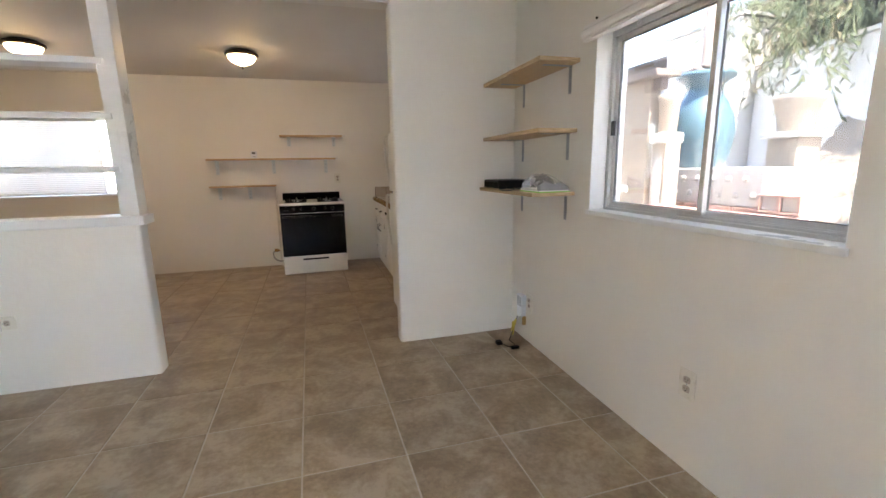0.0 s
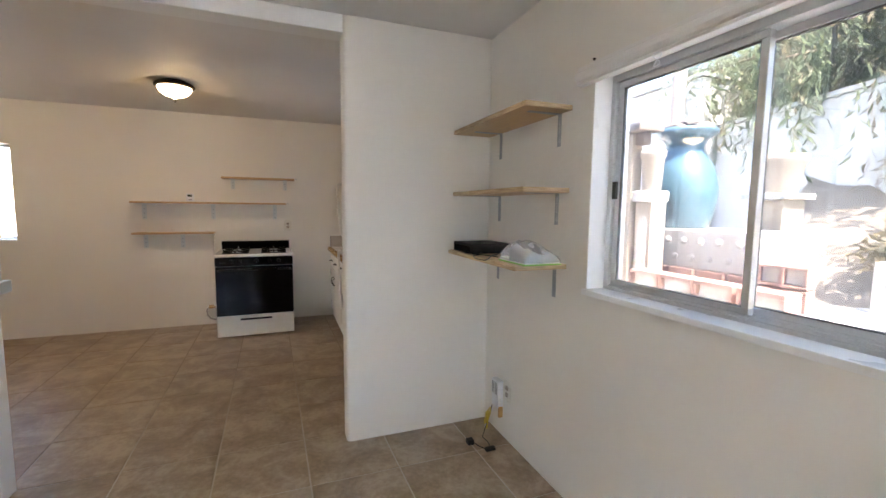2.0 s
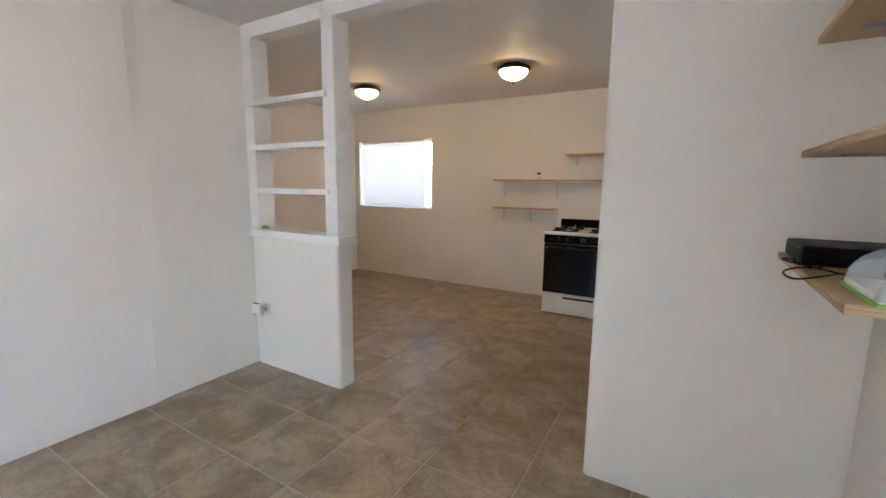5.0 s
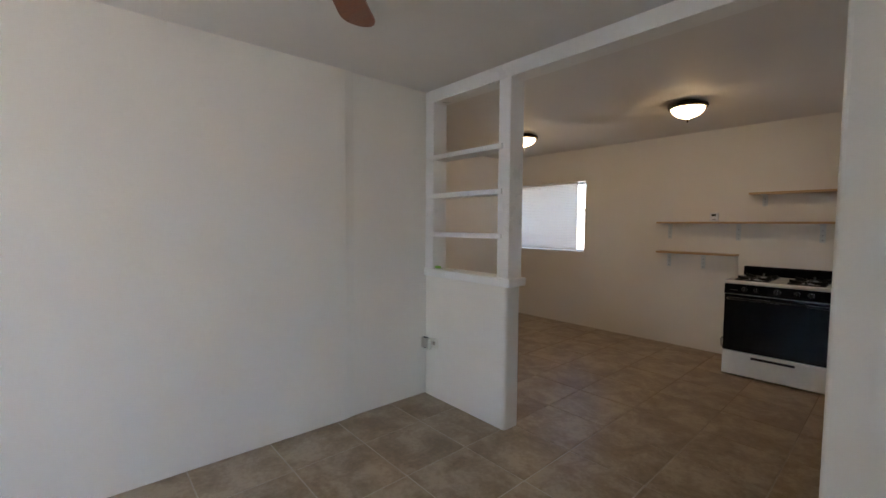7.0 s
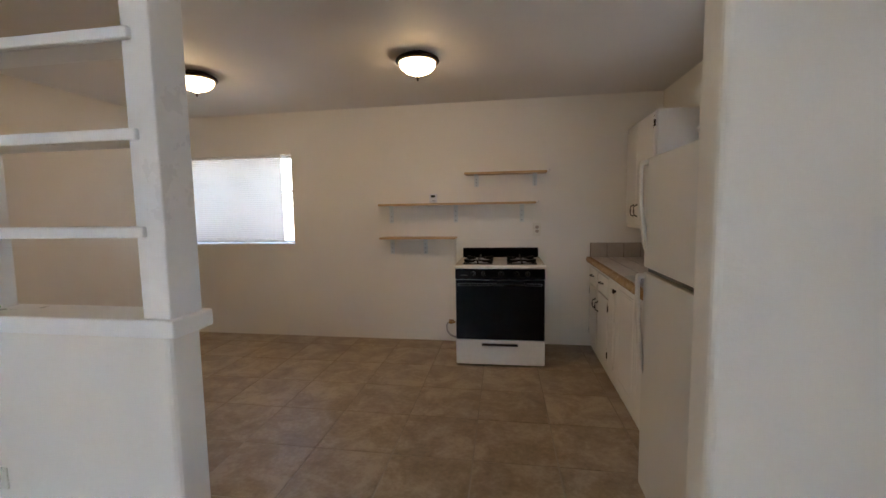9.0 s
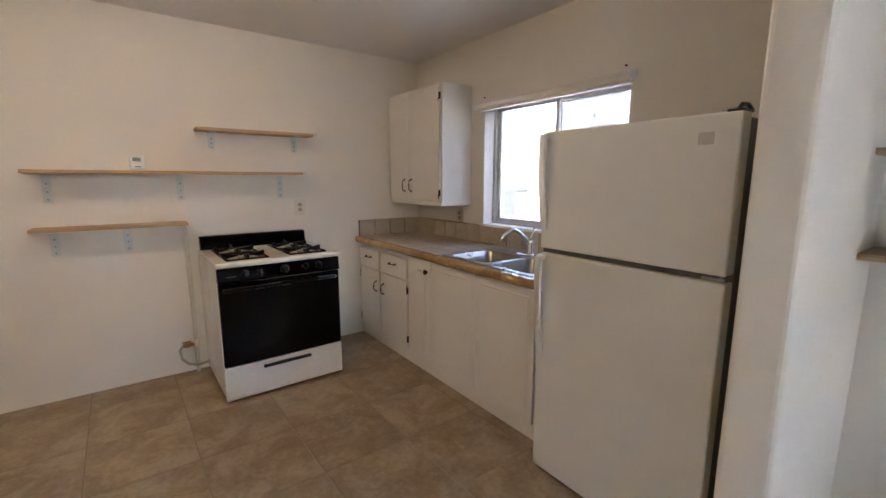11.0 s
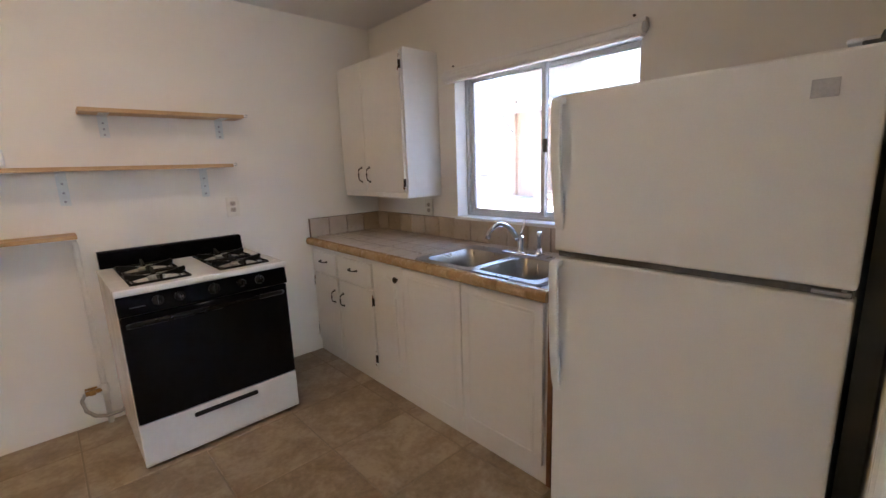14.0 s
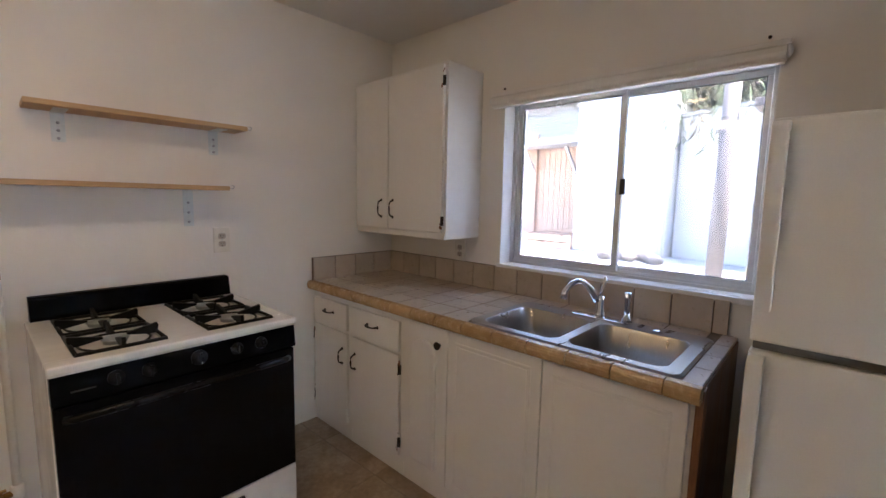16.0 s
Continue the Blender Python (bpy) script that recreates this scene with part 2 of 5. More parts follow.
SLOT = surface("dark_slot", (0.02, 0.017, 0.014), (0.04, 0.034, 0.03), 0.6, big=10, fine=50, bump=0.0)
SHADE = cloth("white_cellular_shade", (0.84, 0.81, 0.765), 0.19)
VINYL = surface("white_vinyl_blind", (0.78, 0.755, 0.71), (0.83, 0.81, 0.77), 0.5, big=5, fine=60, bump=0.08)
# dark tint dims the overbright view outdoors; the film adds a glare veil
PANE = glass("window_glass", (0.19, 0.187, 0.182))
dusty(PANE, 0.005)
# tinted less, so the view over the sink stays brighter
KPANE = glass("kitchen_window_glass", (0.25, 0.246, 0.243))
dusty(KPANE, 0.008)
# grey tint put in to weaken daylight from the back and south windows
DIMPANE = glass("light_cutting_glass", (0.60, 0.605, 0.61))
DOORGLASS = glass("door_glass", (0.97, 0.98, 0.98))
BULBGLASS = lamp_glass("frosted_lamp_glass", (1.0, 0.70, 0.36), LAMP_GLOW)
BRASS = surface("worn_brass", (0.30, 0.15, 0.04), (0.48, 0.28, 0.09), 0.42, 0.9, big=25, fine=90, bump=0.2)
PIPEPAINT = surface("painted_pipe", (0.72, 0.68, 0.60), (0.80, 0.77, 0.70), 0.4, big=12, fine=60, bump=0.2)
HOSE = surface("grey_gas_hose", (0.30, 0.28, 0.25), (0.44, 0.41, 0.37), 0.4, 0.4, big=30, fine=150, bump=0.3)
FILM = film("clear_plastic_bag", (0.78, 0.80, 0.83), 0.68)
PALEZINC = surface("pale_zinc_plate", (0.62, 0.66, 0.64), (0.72, 0.76, 0.74), 0.5, 0.25, big=12, fine=90, bump=0.1)
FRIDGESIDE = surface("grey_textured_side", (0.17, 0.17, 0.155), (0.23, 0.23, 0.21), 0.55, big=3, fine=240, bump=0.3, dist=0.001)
BADGE = surface("worn_metal_badge", (0.40, 0.385, 0.36), (0.52, 0.50, 0.47), 0.4, big=30, fine=200, bump=0.1)
PAPER = surface("stacked_paper", (0.70, 0.68, 0.62), (0.80, 0.78, 0.72), 0.7, big=8, fine=60, bump=0.2, stretch=(1, 1, 30))
GREEN = surface("lime_green_card", (0.22, 0.50, 0.07), (0.30, 0.60, 0.12), 0.5, big=8, fine=60, bump=0.05)
YELLOWWIRE = surface("yellow_wire", (0.55, 0.42, 0.03), (0.70, 0.56, 0.06), 0.45, big=20, fine=80, bump=0.05)
ORANGECARD = surface("tan_connector", (0.48, 0.27, 0.08), (0.58, 0.35, 0.13), 0.5, big=20, fine=60, bump=0.05)
LCD = surface("lcd_display", (0.03, 0.04, 0.03), (0.05, 0.065, 0.05), 0.25, big=10, fine=40, bump=0.0)
FANWOOD = surface("cherry_fan_blade", (0.17, 0.045, 0.018), (0.28, 0.085, 0.035), 0.35, big=2, fine=20, bump=0.1, stretch=(2, 12, 2))
STUCCO = surface("tan_stucco", (0.29, 0.24, 0.19), (0.37, 0.315, 0.26), 0.9, big=3, fine=70, bump=0.6, dist=0.006)
WHITESTUCCO = surface("white_stucco", (0.47, 0.455, 0.435), (0.57, 0.555, 0.53), 0.9, big=2, fine=60, bump=0.5, dist=0.006)
CONCRETE = surface("patio_concrete", (0.37, 0.355, 0.335), (0.48, 0.465, 0.44), 0.9, big=1.2, fine=50, bump=0.35, dist=0.004)
REDBLOCK = surface("red_clay_block", (0.36, 0.205, 0.165), (0.46, 0.285, 0.235), 0.9, big=6, fine=70, bump=0.5, dist=0.004)
BLUEGLAZE = surface("blue_green_glaze", (0.05, 0.105, 0.14), (0.085, 0.155, 0.19), 0.25, big=4, fine=25, bump=0.15, coat=0.4)
SOIL = surface("pale_sandy_soil", (0.20, 0.155, 0.115), (0.36, 0.29, 0.22), 0.95, big=1.2, fine=26, bump=0.7, dist=0.02)
RAWWOOD = surface("orange_redwood", (0.46, 0.28, 0.18), (0.58, 0.39, 0.27), 0.7, big=2, fine=16, bump=0.4, stretch=(8, 8, 1))
WEATHERED = surface("weathered_post", (0.12, 0.10, 0.088), (0.21, 0.175, 0.155), 0.8, big=3, fine=30, bump=0.5, stretch=(6, 6, 1))
ROOFING = surface("dark_roofing", (0.06, 0.05, 0.045), (0.11, 0.095, 0.085), 0.9, big=5, fine=80, bump=0.5)
LEAF = cloth("sunlit_leaf", (0.17, 0.20, 0.11), 0.55)
DRYLEAF = cloth("dry_leaf", (0.27, 0.22, 0.13), 0.45)
BARK = surface("bark", (0.10, 0.07, 0.05), (0.19, 0.14, 0.10), 0.9, big=6, fine=50, bump=0.7, dist=0.01)


# ---------------------------------------------------------------- mesh tools
def merge(bm, other):
    me = bpy.data.meshes.new("tmp")
    other.to_mesh(me)
    other.free()
    bm.from_mesh(me)
    bpy.data.meshes.remove(me)
    return bm


def B():
    return bmesh.new()


def box(bm, x0, x1, y0, y1, z0, z1, bevel=0.0, seg=2, axis=None, smooth=False):
    """A box; bevel rounds all its edges, or those along one axis."""
    t = bmesh.new()
    bmesh.ops.create_cube(t, size=1, matrix=Matrix.Translation(((x0 + x1) / 2, (y0 + y1) / 2, (z0 + z1) / 2)) @ Matrix.Diagonal((abs(x1 - x0), abs(y1 - y0), abs(z1 - z0), 1)))
    if bevel:
        es = [e for e in t.edges if axis is None or abs((e.verts[0].co - e.verts[1].co).normalized()[axis]) > 0.9]
        bmesh.ops.bevel(t, geom=es, offset=bevel, segments=seg, profile=0.6, affect="EDGES", clamp_overlap=True)
    if smooth:
        for f in t.faces:
            f.smooth = True
    return merge(bm, t)


def tube(bm, pts, r, seg=8, closed=False, flat=None):
    """A round bar along points; flat squeezes it in one direction."""
    pts = [Vector(p) for p in pts]
    n, rings = len(pts), []
    ref = Vector((0, 0, 1))
    for i, p in enumerate(pts):
        a = pts[(i - 1) % n] if (i or closed) else p
        b = pts[(i + 1) % n] if (i < n - 1 or closed) else p
        d = (b - a).normalized()
        u = d.cross(ref)
        if u.length < 0.05:
            u = d.cross(Vector((1, 0, 0)))
        u.normalize()
        v = u.cross(d).normalized()
        rr = r[i] if isinstance(r, (list, tuple)) else r
        rings.append([bm.verts.new(p + rr * (math.cos(k * math.tau / seg) * u + math.sin(k * math.tau / seg) * v * (flat or 1))) for k in range(seg)])
    for i in range(n if closed else n - 1):
        a, b = rings[i], rings[(i + 1) % n]
        for k in range(seg):
            f = bm.faces.new((a[k], a[(k + 1) % seg], b[(k + 1) % seg], b[k]))
            f.smooth = True
    if not closed:
        bm.faces.new(rings[0])
        bm.faces.new(rings[-1][::-1])
    bmesh.ops.recalc_face_normals(bm, faces=bm.faces)
    return bm


def lathe(bm, profile, at=(0, 0, 0), seg=32, m=None):
    """Turns a profile of (radius, height) about the upright line through at."""
    t = bmesh.new()
    rings = []
    for r, z in profile:
        rings.append([t.verts.new((r * math.cos(k * math.tau / seg), r * math.sin(k * math.tau / seg), z)) for k in range(seg)])
    for a, b in zip(rings, rings[1:]):
        for k in range(seg):
            f = t.faces.new((a[k], a[(k + 1) % seg], b[(k + 1) % seg], b[k]))
            f.smooth = True
    t.faces.new(rings[0][::-1])
    t.faces.new(rings[-1])
    bmesh.ops.recalc_face_normals(t, faces=t.faces)
    bmesh.ops.transform(t, matrix=Matrix.Translation(at) @ (m or Matrix.Identity(4)), verts=t.verts)
    return merge(bm, t)


def arc(cx, cy, r, a0, a1, n):
    return [(cx + r * math.cos(radians(a0 + (a1 - a0) * i / n)), cy + r * math.sin(radians(a0 + (a1 - a0) * i / n))) for i in range(n + 1)]


def slab(bm, outline, z0, z1, m=None, bevel=0.0):
    """An outline in x and y, given depth along z."""
    t = bmesh.new()
    f = t.faces.new([t.verts.new((x, y, z0)) for x, y in outline])
    ex = bmesh.ops.extrude_face_region(t, geom=[f])
    bmesh.ops.translate(t, vec=(0, 0, z1 - z0), verts=[v for v in ex["geom"] if isinstance(v, bmesh.types.BMVert)])
    bmesh.ops.recalc_face_normals(t, faces=t.faces)
    if bevel:
        top = [e for e in t.edges if all(abs(v.co.z - z1) < 1e-6 for v in e.verts)]
        bmesh.ops.bevel(t, geom=top, offset=bevel, segments=2, profile=0.6, affect="EDGES", clamp_overlap=True)
    if m is not None:
        bmesh.ops.transform(t, matrix=m, verts=t.verts)
    return merge(bm, t)


def part(name, bm, material, parent=None, label="", kind=""):
    me = bpy.data.meshes.new(name)
    bm.to_mesh(me)
    bm.free()
    me.materials.append(material)
    ob = new(name, me)
    ob.parent = parent
    return tagged(ob, label=label, kind=kind)


def thing(name, at, label, category, group="", turn=0.0):
    ob = new(name)
    ob.empty_display_size = 0.1
    ob.matrix_world = pose(*at, 0, 0, turn)
    return tagged(ob, label, category, group)


def structure(name, bm, material, label="", category=""):
    return tagged(part(name, bm, material), label, category, kind="structure")


def wall_cells(bm, along, plane, span, height, holes):
    """A wall of true thickness with openings cut through, as one closed skin: along 'x' or 'y', plane = its two faces, holes (u0, u1, z0, z1)."""
    us = sorted({*span, *[u for h in holes for u in h[:2]]})
    zs = sorted({*height, *[z for h in holes for z in h[2:]]})
    solid = {(i, k) for i in range(len(us) - 1) for k in range(len(zs) - 1)
             if not any(h[0] <= us[i] and us[i + 1] <= h[1] and h[2] <= zs[k] and zs[k + 1] <= h[3] for h in holes)}
    made = {}

    def v(i, p, k):
        if (i, p, k) not in made:
            made[i, p, k] = bm.verts.new((us[i], plane[p], zs[k]) if along == "x" else (plane[p], us[i], zs[k]))
        return made[i, p, k]

    for i, k in solid:
        for p in (0, 1):
            bm.faces.new((v(i, p, k), v(i + 1, p, k), v(i + 1, p, k + 1), v(i, p, k + 1)))
        if (i - 1, k) not in solid:
            bm.faces.new((v(i, 0, k), v(i, 1, k), v(i, 1, k + 1), v(i, 0, k + 1)))
        if (i + 1, k) not in solid:
            bm.faces.new((v(i + 1, 0, k), v(i + 1, 1, k), v(i + 1, 1, k + 1), v(i + 1, 0, k + 1)))
        if (i, k - 1) not in solid:
            bm.faces.new((v(i, 0, k), v(i + 1, 0, k), v(i + 1, 1, k), v(i, 1, k)))
        if (i, k + 1) not in solid:
            bm.faces.new((v(i, 0, k + 1), v(i + 1, 0, k + 1), v(i + 1, 1, k + 1), v(i, 1, k + 1)))
    bmesh.ops.recalc_face_normals(bm, faces=bm.faces)
    return bm


# ---------------------------------------------------------------- plan
XE, XK = 2.135, 2.105          # living and kitchen faces of the east wall
XW, XKW = -1.205, -3.04        # west walls of living room and kitchen
YS, YP, YP2, YB = -1.60, 3.428, 3.565, 6.55
H = 2.43
TH = 0.20
LW = (1.285, 2.482, 1.037, 1.955)   # living window
KW = (4.435, 5.612, 1.035, 1.955)   # kitchen window
BW = (-2.955, -1.625, 1.025, 1.995) # back window
SD = (-0.45, 0.45, 0.60, 1.9)       # slider window behind the start
ED = (-1.50, 0.10, 0.0, 2.08)       # unseen glazed door, added behind the start to light the west wall

structure("wall_east_living", wall_cells(B(), "y", (XE, XE + TH), (YS, YP + 0.06), (0, H), [LW, ED]), WALL, "cream painted plaster wall with a slider window", "wall")
structure("wall_east_kitchen", wall_cells(B(), "y", (XK, XK + TH + 0.03), (YP + 0.06, YB), (0, H), [KW]), WALL, "cream painted kitchen wall with a slider window", "wall")
structure("wall_north", wall_cells(B(), "x", (YB, YB + TH), (XKW - TH, XE + TH), (0, H), [BW]), WALL, "cream painted kitchen back wall", "wall")
structure("wall_west_kitchen", wall_cells(B(), "y", (XKW - TH, XKW), (YP, YB), (0, H), []), WALL, "cream painted kitchen end wall", "wall")
structure("wall_south_kitchen", box(B(), XKW - TH, XW - TH, YP, YP2, 0, H), WALL, "plain cream wall closing the kitchen", "wall")
bm = slab(B(), [(XW - TH, YP2), (XW - TH, YS), (XW + 0.020, YS), (XW + 0.020, 2.66), (XW + 0.017, 2.71), (XW + 0.003, 2.78), (XW, 2.83), (XW, YP2)], 0, H)
structure("wall_west_living", bm, WALL, "cream plaster wall with a slight step", "wall")
structure("wall_south", wall_cells(B(), "x", (YS - TH, YS), (XW - TH, XE + TH), (0, H), [SD]), WALL, "plain cream wall with a low window", "wall")
structure("wall_partition", box(B(), 1.23, XE + 0.05, YP, YP2, 0, H, 0.030, 5, axis=2), WALL, "white plastered partition wall with rounded edge", "wall")
structure("lintel", box(B(), XW, 1.23, YP, YP2, 2.335, H, 0.006, 2, axis=0), TRIM, "white painted header beam over the opening", "beam")
structure("ceiling", box(B(), XKW - TH, XE + TH, YS - TH, YB + TH, H, H + 0.12), CEIL, "matt off-white plaster ceiling", "ceiling")
# unseen roof; its deep south eave is added to limit sun coming indoors
structure("roof", box(B(), XKW - 0.4, XE + TH + 0.06, YS - 1.15, YB + TH + 0.06, H + 0.14, H + 0.30), ROOFING, "unseen flat dark roof, south eave added to block sun", "roof")

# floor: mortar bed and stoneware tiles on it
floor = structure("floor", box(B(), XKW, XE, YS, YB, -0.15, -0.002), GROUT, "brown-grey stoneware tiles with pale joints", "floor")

# half wall with built-in shelves
hw = box(B(), XW, -0.345, YP, YP2 + 0.006, 0, 0.975, 0.028, 4, axis=2)
structure("half_wall", hw, WALL, "low white plastered half wall with rounded end", "wall")
unit = thing("built_in_shelving", (XW, YP, 0.975), "white painted open shelves standing on the half wall", "shelf")


def shelving(u):
    w = 0.93
    cap = box(B(), 0, 0.895, -0.018, 0.160, 0, 0.058, 0.008, 3)
    part("cap", cap, TRIM, u, "thick white sill board with rounded nose")
    for x0, x1 in ((0.0, 0.098), (0.772, 0.872)):
        part("post", box(B(), x0, x1, 0.0, 0.137, 0.058, 1.36, 0.006, 2, axis=2), TRIM, u)
    for z in (0.335, 0.632, 0.928):
        s = box(B(), 0.098, 0.772, 0.004, 0.128, z - 0.016, z + 0.016)
        box(s, 0.04, 0.815, -0.022, -0.001, z - 0.018, z + 0.018, 0.007, 3)
        part("shelf", s, TRIM, u)
    return u


shelving(unit)


def slider_window(name, label, y0, y1, z0, z1, xin, xf, stile, left_front, glazing):
    """Aluminium sliding window in a reveal: outer frame, two sashes, panes, inner sill and painted reveal lining."""
    w = thing(name, (xf, (y0 + y1) / 2, z0), label, "window")
    w["kind"] = "structure"
    hy, hz = (y1 - y0) / 2, z1 - z0
    d = xin - xf
    f = B()
    for a, b, c, e in ((-hy, hy, 0.0, 0.022), (-hy, hy, hz - 0.03, hz), (-hy, -hy + 0.026, 0.022, hz - 0.03), (hy - 0.026, hy, 0.022, hz - 0.03)):
        box(f, -0.012, 0.075, a, b, c, e, 0.002, 1)
    box(f, -0.002, 0.004, -hy + 0.026, hy - 0.026, 0.022, 0.032)
    box(f, 0.038, 0.044, -hy + 0.026, hy - 0.026, 0.022, 0.032)
    part("window_frame", f, ALU, w, "brushed aluminium frame with track")
    s = stile - (y0 + y1) / 2
    for k, (a, b) in enumerate(((s - 0.022, hy - 0.026), (-hy + 0.026, s + 0.022))):
        inner = (k == 0) == left_front
        x0 = 0.006 if inner else 0.046
        sash = B()
        ww = 0.024
        for p, q, c, e in ((a, b, 0.027, 0.050), (a, b, hz - 0.055, hz - 0.03), (a, a + ww, 0.050, hz - 0.055), (b - ww, b, 0.050, hz - 0.055)):
            box(sash, x0, x0 + 0.026, p, q, c, e, 0.002, 1)
        so = part("sash", sash, ALU, w)
        gk = B()
        for p, q, c, e in ((a + ww, b - ww, 0.050, 0.0535), (a + ww, b - ww, hz - 0.0585, hz - 0.055), (a + ww, a + ww + 0.0035, 0.0535, hz - 0.0585), (b - ww - 0.0035, b - ww, 0.0535, hz - 0.0585)):
            box(gk, x0 + 0.005, x0 + 0.021, p, q, c, e)
        part("gasket", gk, GASKET, so, "dark rubber glazing strip")
        g = part("pane", box(B(), x0 + 0.011, x0 + 0.015, a + ww - 0.006, b - ww + 0.006, 0.045, hz - 0.05), glazing, so, "dusty glass tinted dark to dim the outdoors")
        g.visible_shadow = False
        if inner:
            part("latch", box(B(), x0 - 0.014, x0, (b if name == "window_1" else a) - 0.02, (b if name == "window_1" else a) + 0.004, 0.40, 0.475, 0.003), SLOT, so, "dark plastic latch")
    part("sill", box(B(), d - 0.003, -0.012, -hy + 0.001, hy - 0.001, -0.012, 0.008, 0.002), TRIM, w, "white painted sill board")
    part("sill_nose", box(B(), d - 0.017, d - 0.0035, -hy - 0.012, hy + 0.012, -0.016, 0.009, 0.004), TRIM, w)
    lin = B()
    box(lin, d + 0.001, -0.012, -hy, -hy + 0.004, 0.0, hz)
    box(lin, d + 0.001, -0.012, hy - 0.004, hy, 0.0, hz)
    part("reveal", lin, TRIM, w)
    return w


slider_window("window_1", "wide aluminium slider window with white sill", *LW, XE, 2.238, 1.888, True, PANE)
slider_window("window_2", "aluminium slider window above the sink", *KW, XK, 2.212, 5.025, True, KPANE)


def rolled_blind(at, length, label):
    """Raised roller blind on the wall over a window: slim headrail, soft fabric roll, bottom rail, end cap and screw."""
    b = thing("window_blind", at, label, "blind", "raised window blinds")
    h = length / 2
    part("headrail", box(B(), -0.034, -0.002, -h, h, 0.049, 0.066, 0.004, 3), VINYL, b)
    roll = slab(B(), [(-0.004, -0.002), (-0.040, -0.002), (-0.050, 0.006), (-0.054, 0.020), (-0.051, 0.036), (-0.042, 0.046), (-0.030, 0.049), (-0.004, 0.049)], -h + 0.008, h - 0.008, Matrix(((1, 0, 0, 0), (0, 0, 1, 0), (0, 1, 0, 0), (0, 0, 0, 1))))
    part("fabric_roll", roll, VINYL, b)
    part("bottom_rail", box(B(), -0.046, -0.010, -h + 0.012, h - 0.012, -0.014, -0.002, 0.004, 3), VINYL, b)
    for e in (-1, 1):
        c = lathe(B(), [(0.022, 0.0), (0.024, 0.004), (0.018, 0.010), (0.006, 0.014)], (0, 0, 0), 14, pose(-0.026, e * (h - 0.006), 0.026, -90 * e, 0, 0))
        part("end_cap", c, WHITEPLASTIC, b)
    for e in (-0.9, 0.9):
        sc = lathe(B(), [(0.006, 0), (0.006, 0.006), (0.003, 0.009)], (0, 0, 0), 10, pose(0, h * e, 0.090, 0, -90, 0))
        part("screw", sc, BRONZE, b)
    cord = [(-0.05 - 0.004 * math.sin(a), 0.35 * h + 0.016 * math.sin(2 * a), -0.010 - 0.022 * (1 - math.cos(a))) for a in [k * math.tau / 14 for k in range(14)]]
    part("pull_loop", tube(B(), cord, 0.0016, 5, closed=True), WHITEPLASTIC, b, "white looped pull cord")
    return b


rolled_blind((XE, (LW[0] + LW[1]) / 2 + 0.005, 1.928), 1.33, "raised white blind bunched under its headrail over the window")
rolled_blind((XK, (KW[0] + KW[1]) / 2 + 0.02, 1.905), 1.265, "raised white blind bunched above the sink window")


def back_window():
    x0, x1, z0, z1 = BW
    w = thing("window_3", ((x0 + x1) / 2, YB + 0.15, z0), "bright back window half hidden by a shade", "window")
    w["kind"] = "structure"
    h, hz = (x1 - x0) / 2, z1 - z0
    f = B()
    for a, b, c, e in ((-h, h, 0, 0.03), (-h, h, hz - 0.03, hz), (-h, -h + 0.03, 0.03, hz - 0.03), (h - 0.03, h, 0.03, hz - 0.03), (-0.015, 0.015, 0.03, hz - 0.03)):
        box(f, a, b, -0.02, 0.03, c, e, 0.002, 1)
    box(f, h - 0.22, h - 0.03, -0.006, 0.014, 0.57, 0.59)
    part("window_frame", f, ALU, w)
    for a, b in ((-h + 0.03, -0.015), (0.015, h - 0.03)):
        g = part("pane", box(B(), a, b, 0.0, 0.004, 0.03, hz - 0.03), DIMPANE, w)
        g.visible_shadow = False
    part("sill", box(B(), -h + 0.001, h - 0.001, -0.158, -0.02, -0.012, 0.008, 0.003), TRIM, w, "white painted sill")


back_window()
sh = thing("cellular_blind", ((BW[0] + BW[1]) / 2 - 0.06, YB + 0.055, BW[2] + 0.02), "lowered white pleated shade glowing with daylight", "blind")
bm = B()
n_pleat, wide, tall = 40, 1.16, 0.915
rows = []
for i in range(2 * n_pleat + 1):
    y = 0.002 if i % 2 else -0.002
    z = 0.02 + tall * i / (2 * n_pleat)
    rows.append((bm.verts.new((-wide / 2, y, z)), bm.verts.new((wide / 2, y, z))))
for (a, b), (c, d) in zip(rows, rows[1:]):
    bm.faces.new((a, b, d, c))
part("pleats", bm, SHADE, sh)
part("bottom_rail", box(B(), -wide / 2, wide / 2, -0.012, 0.012, 0.0, 0.02, 0.003), VINYL, sh)
part("headrail", box(B(), -wide / 2 - 0.01, wide / 2 + 0.01, -0.02, 0.02, 0.925, 0.952, 0.003), VINYL, sh)


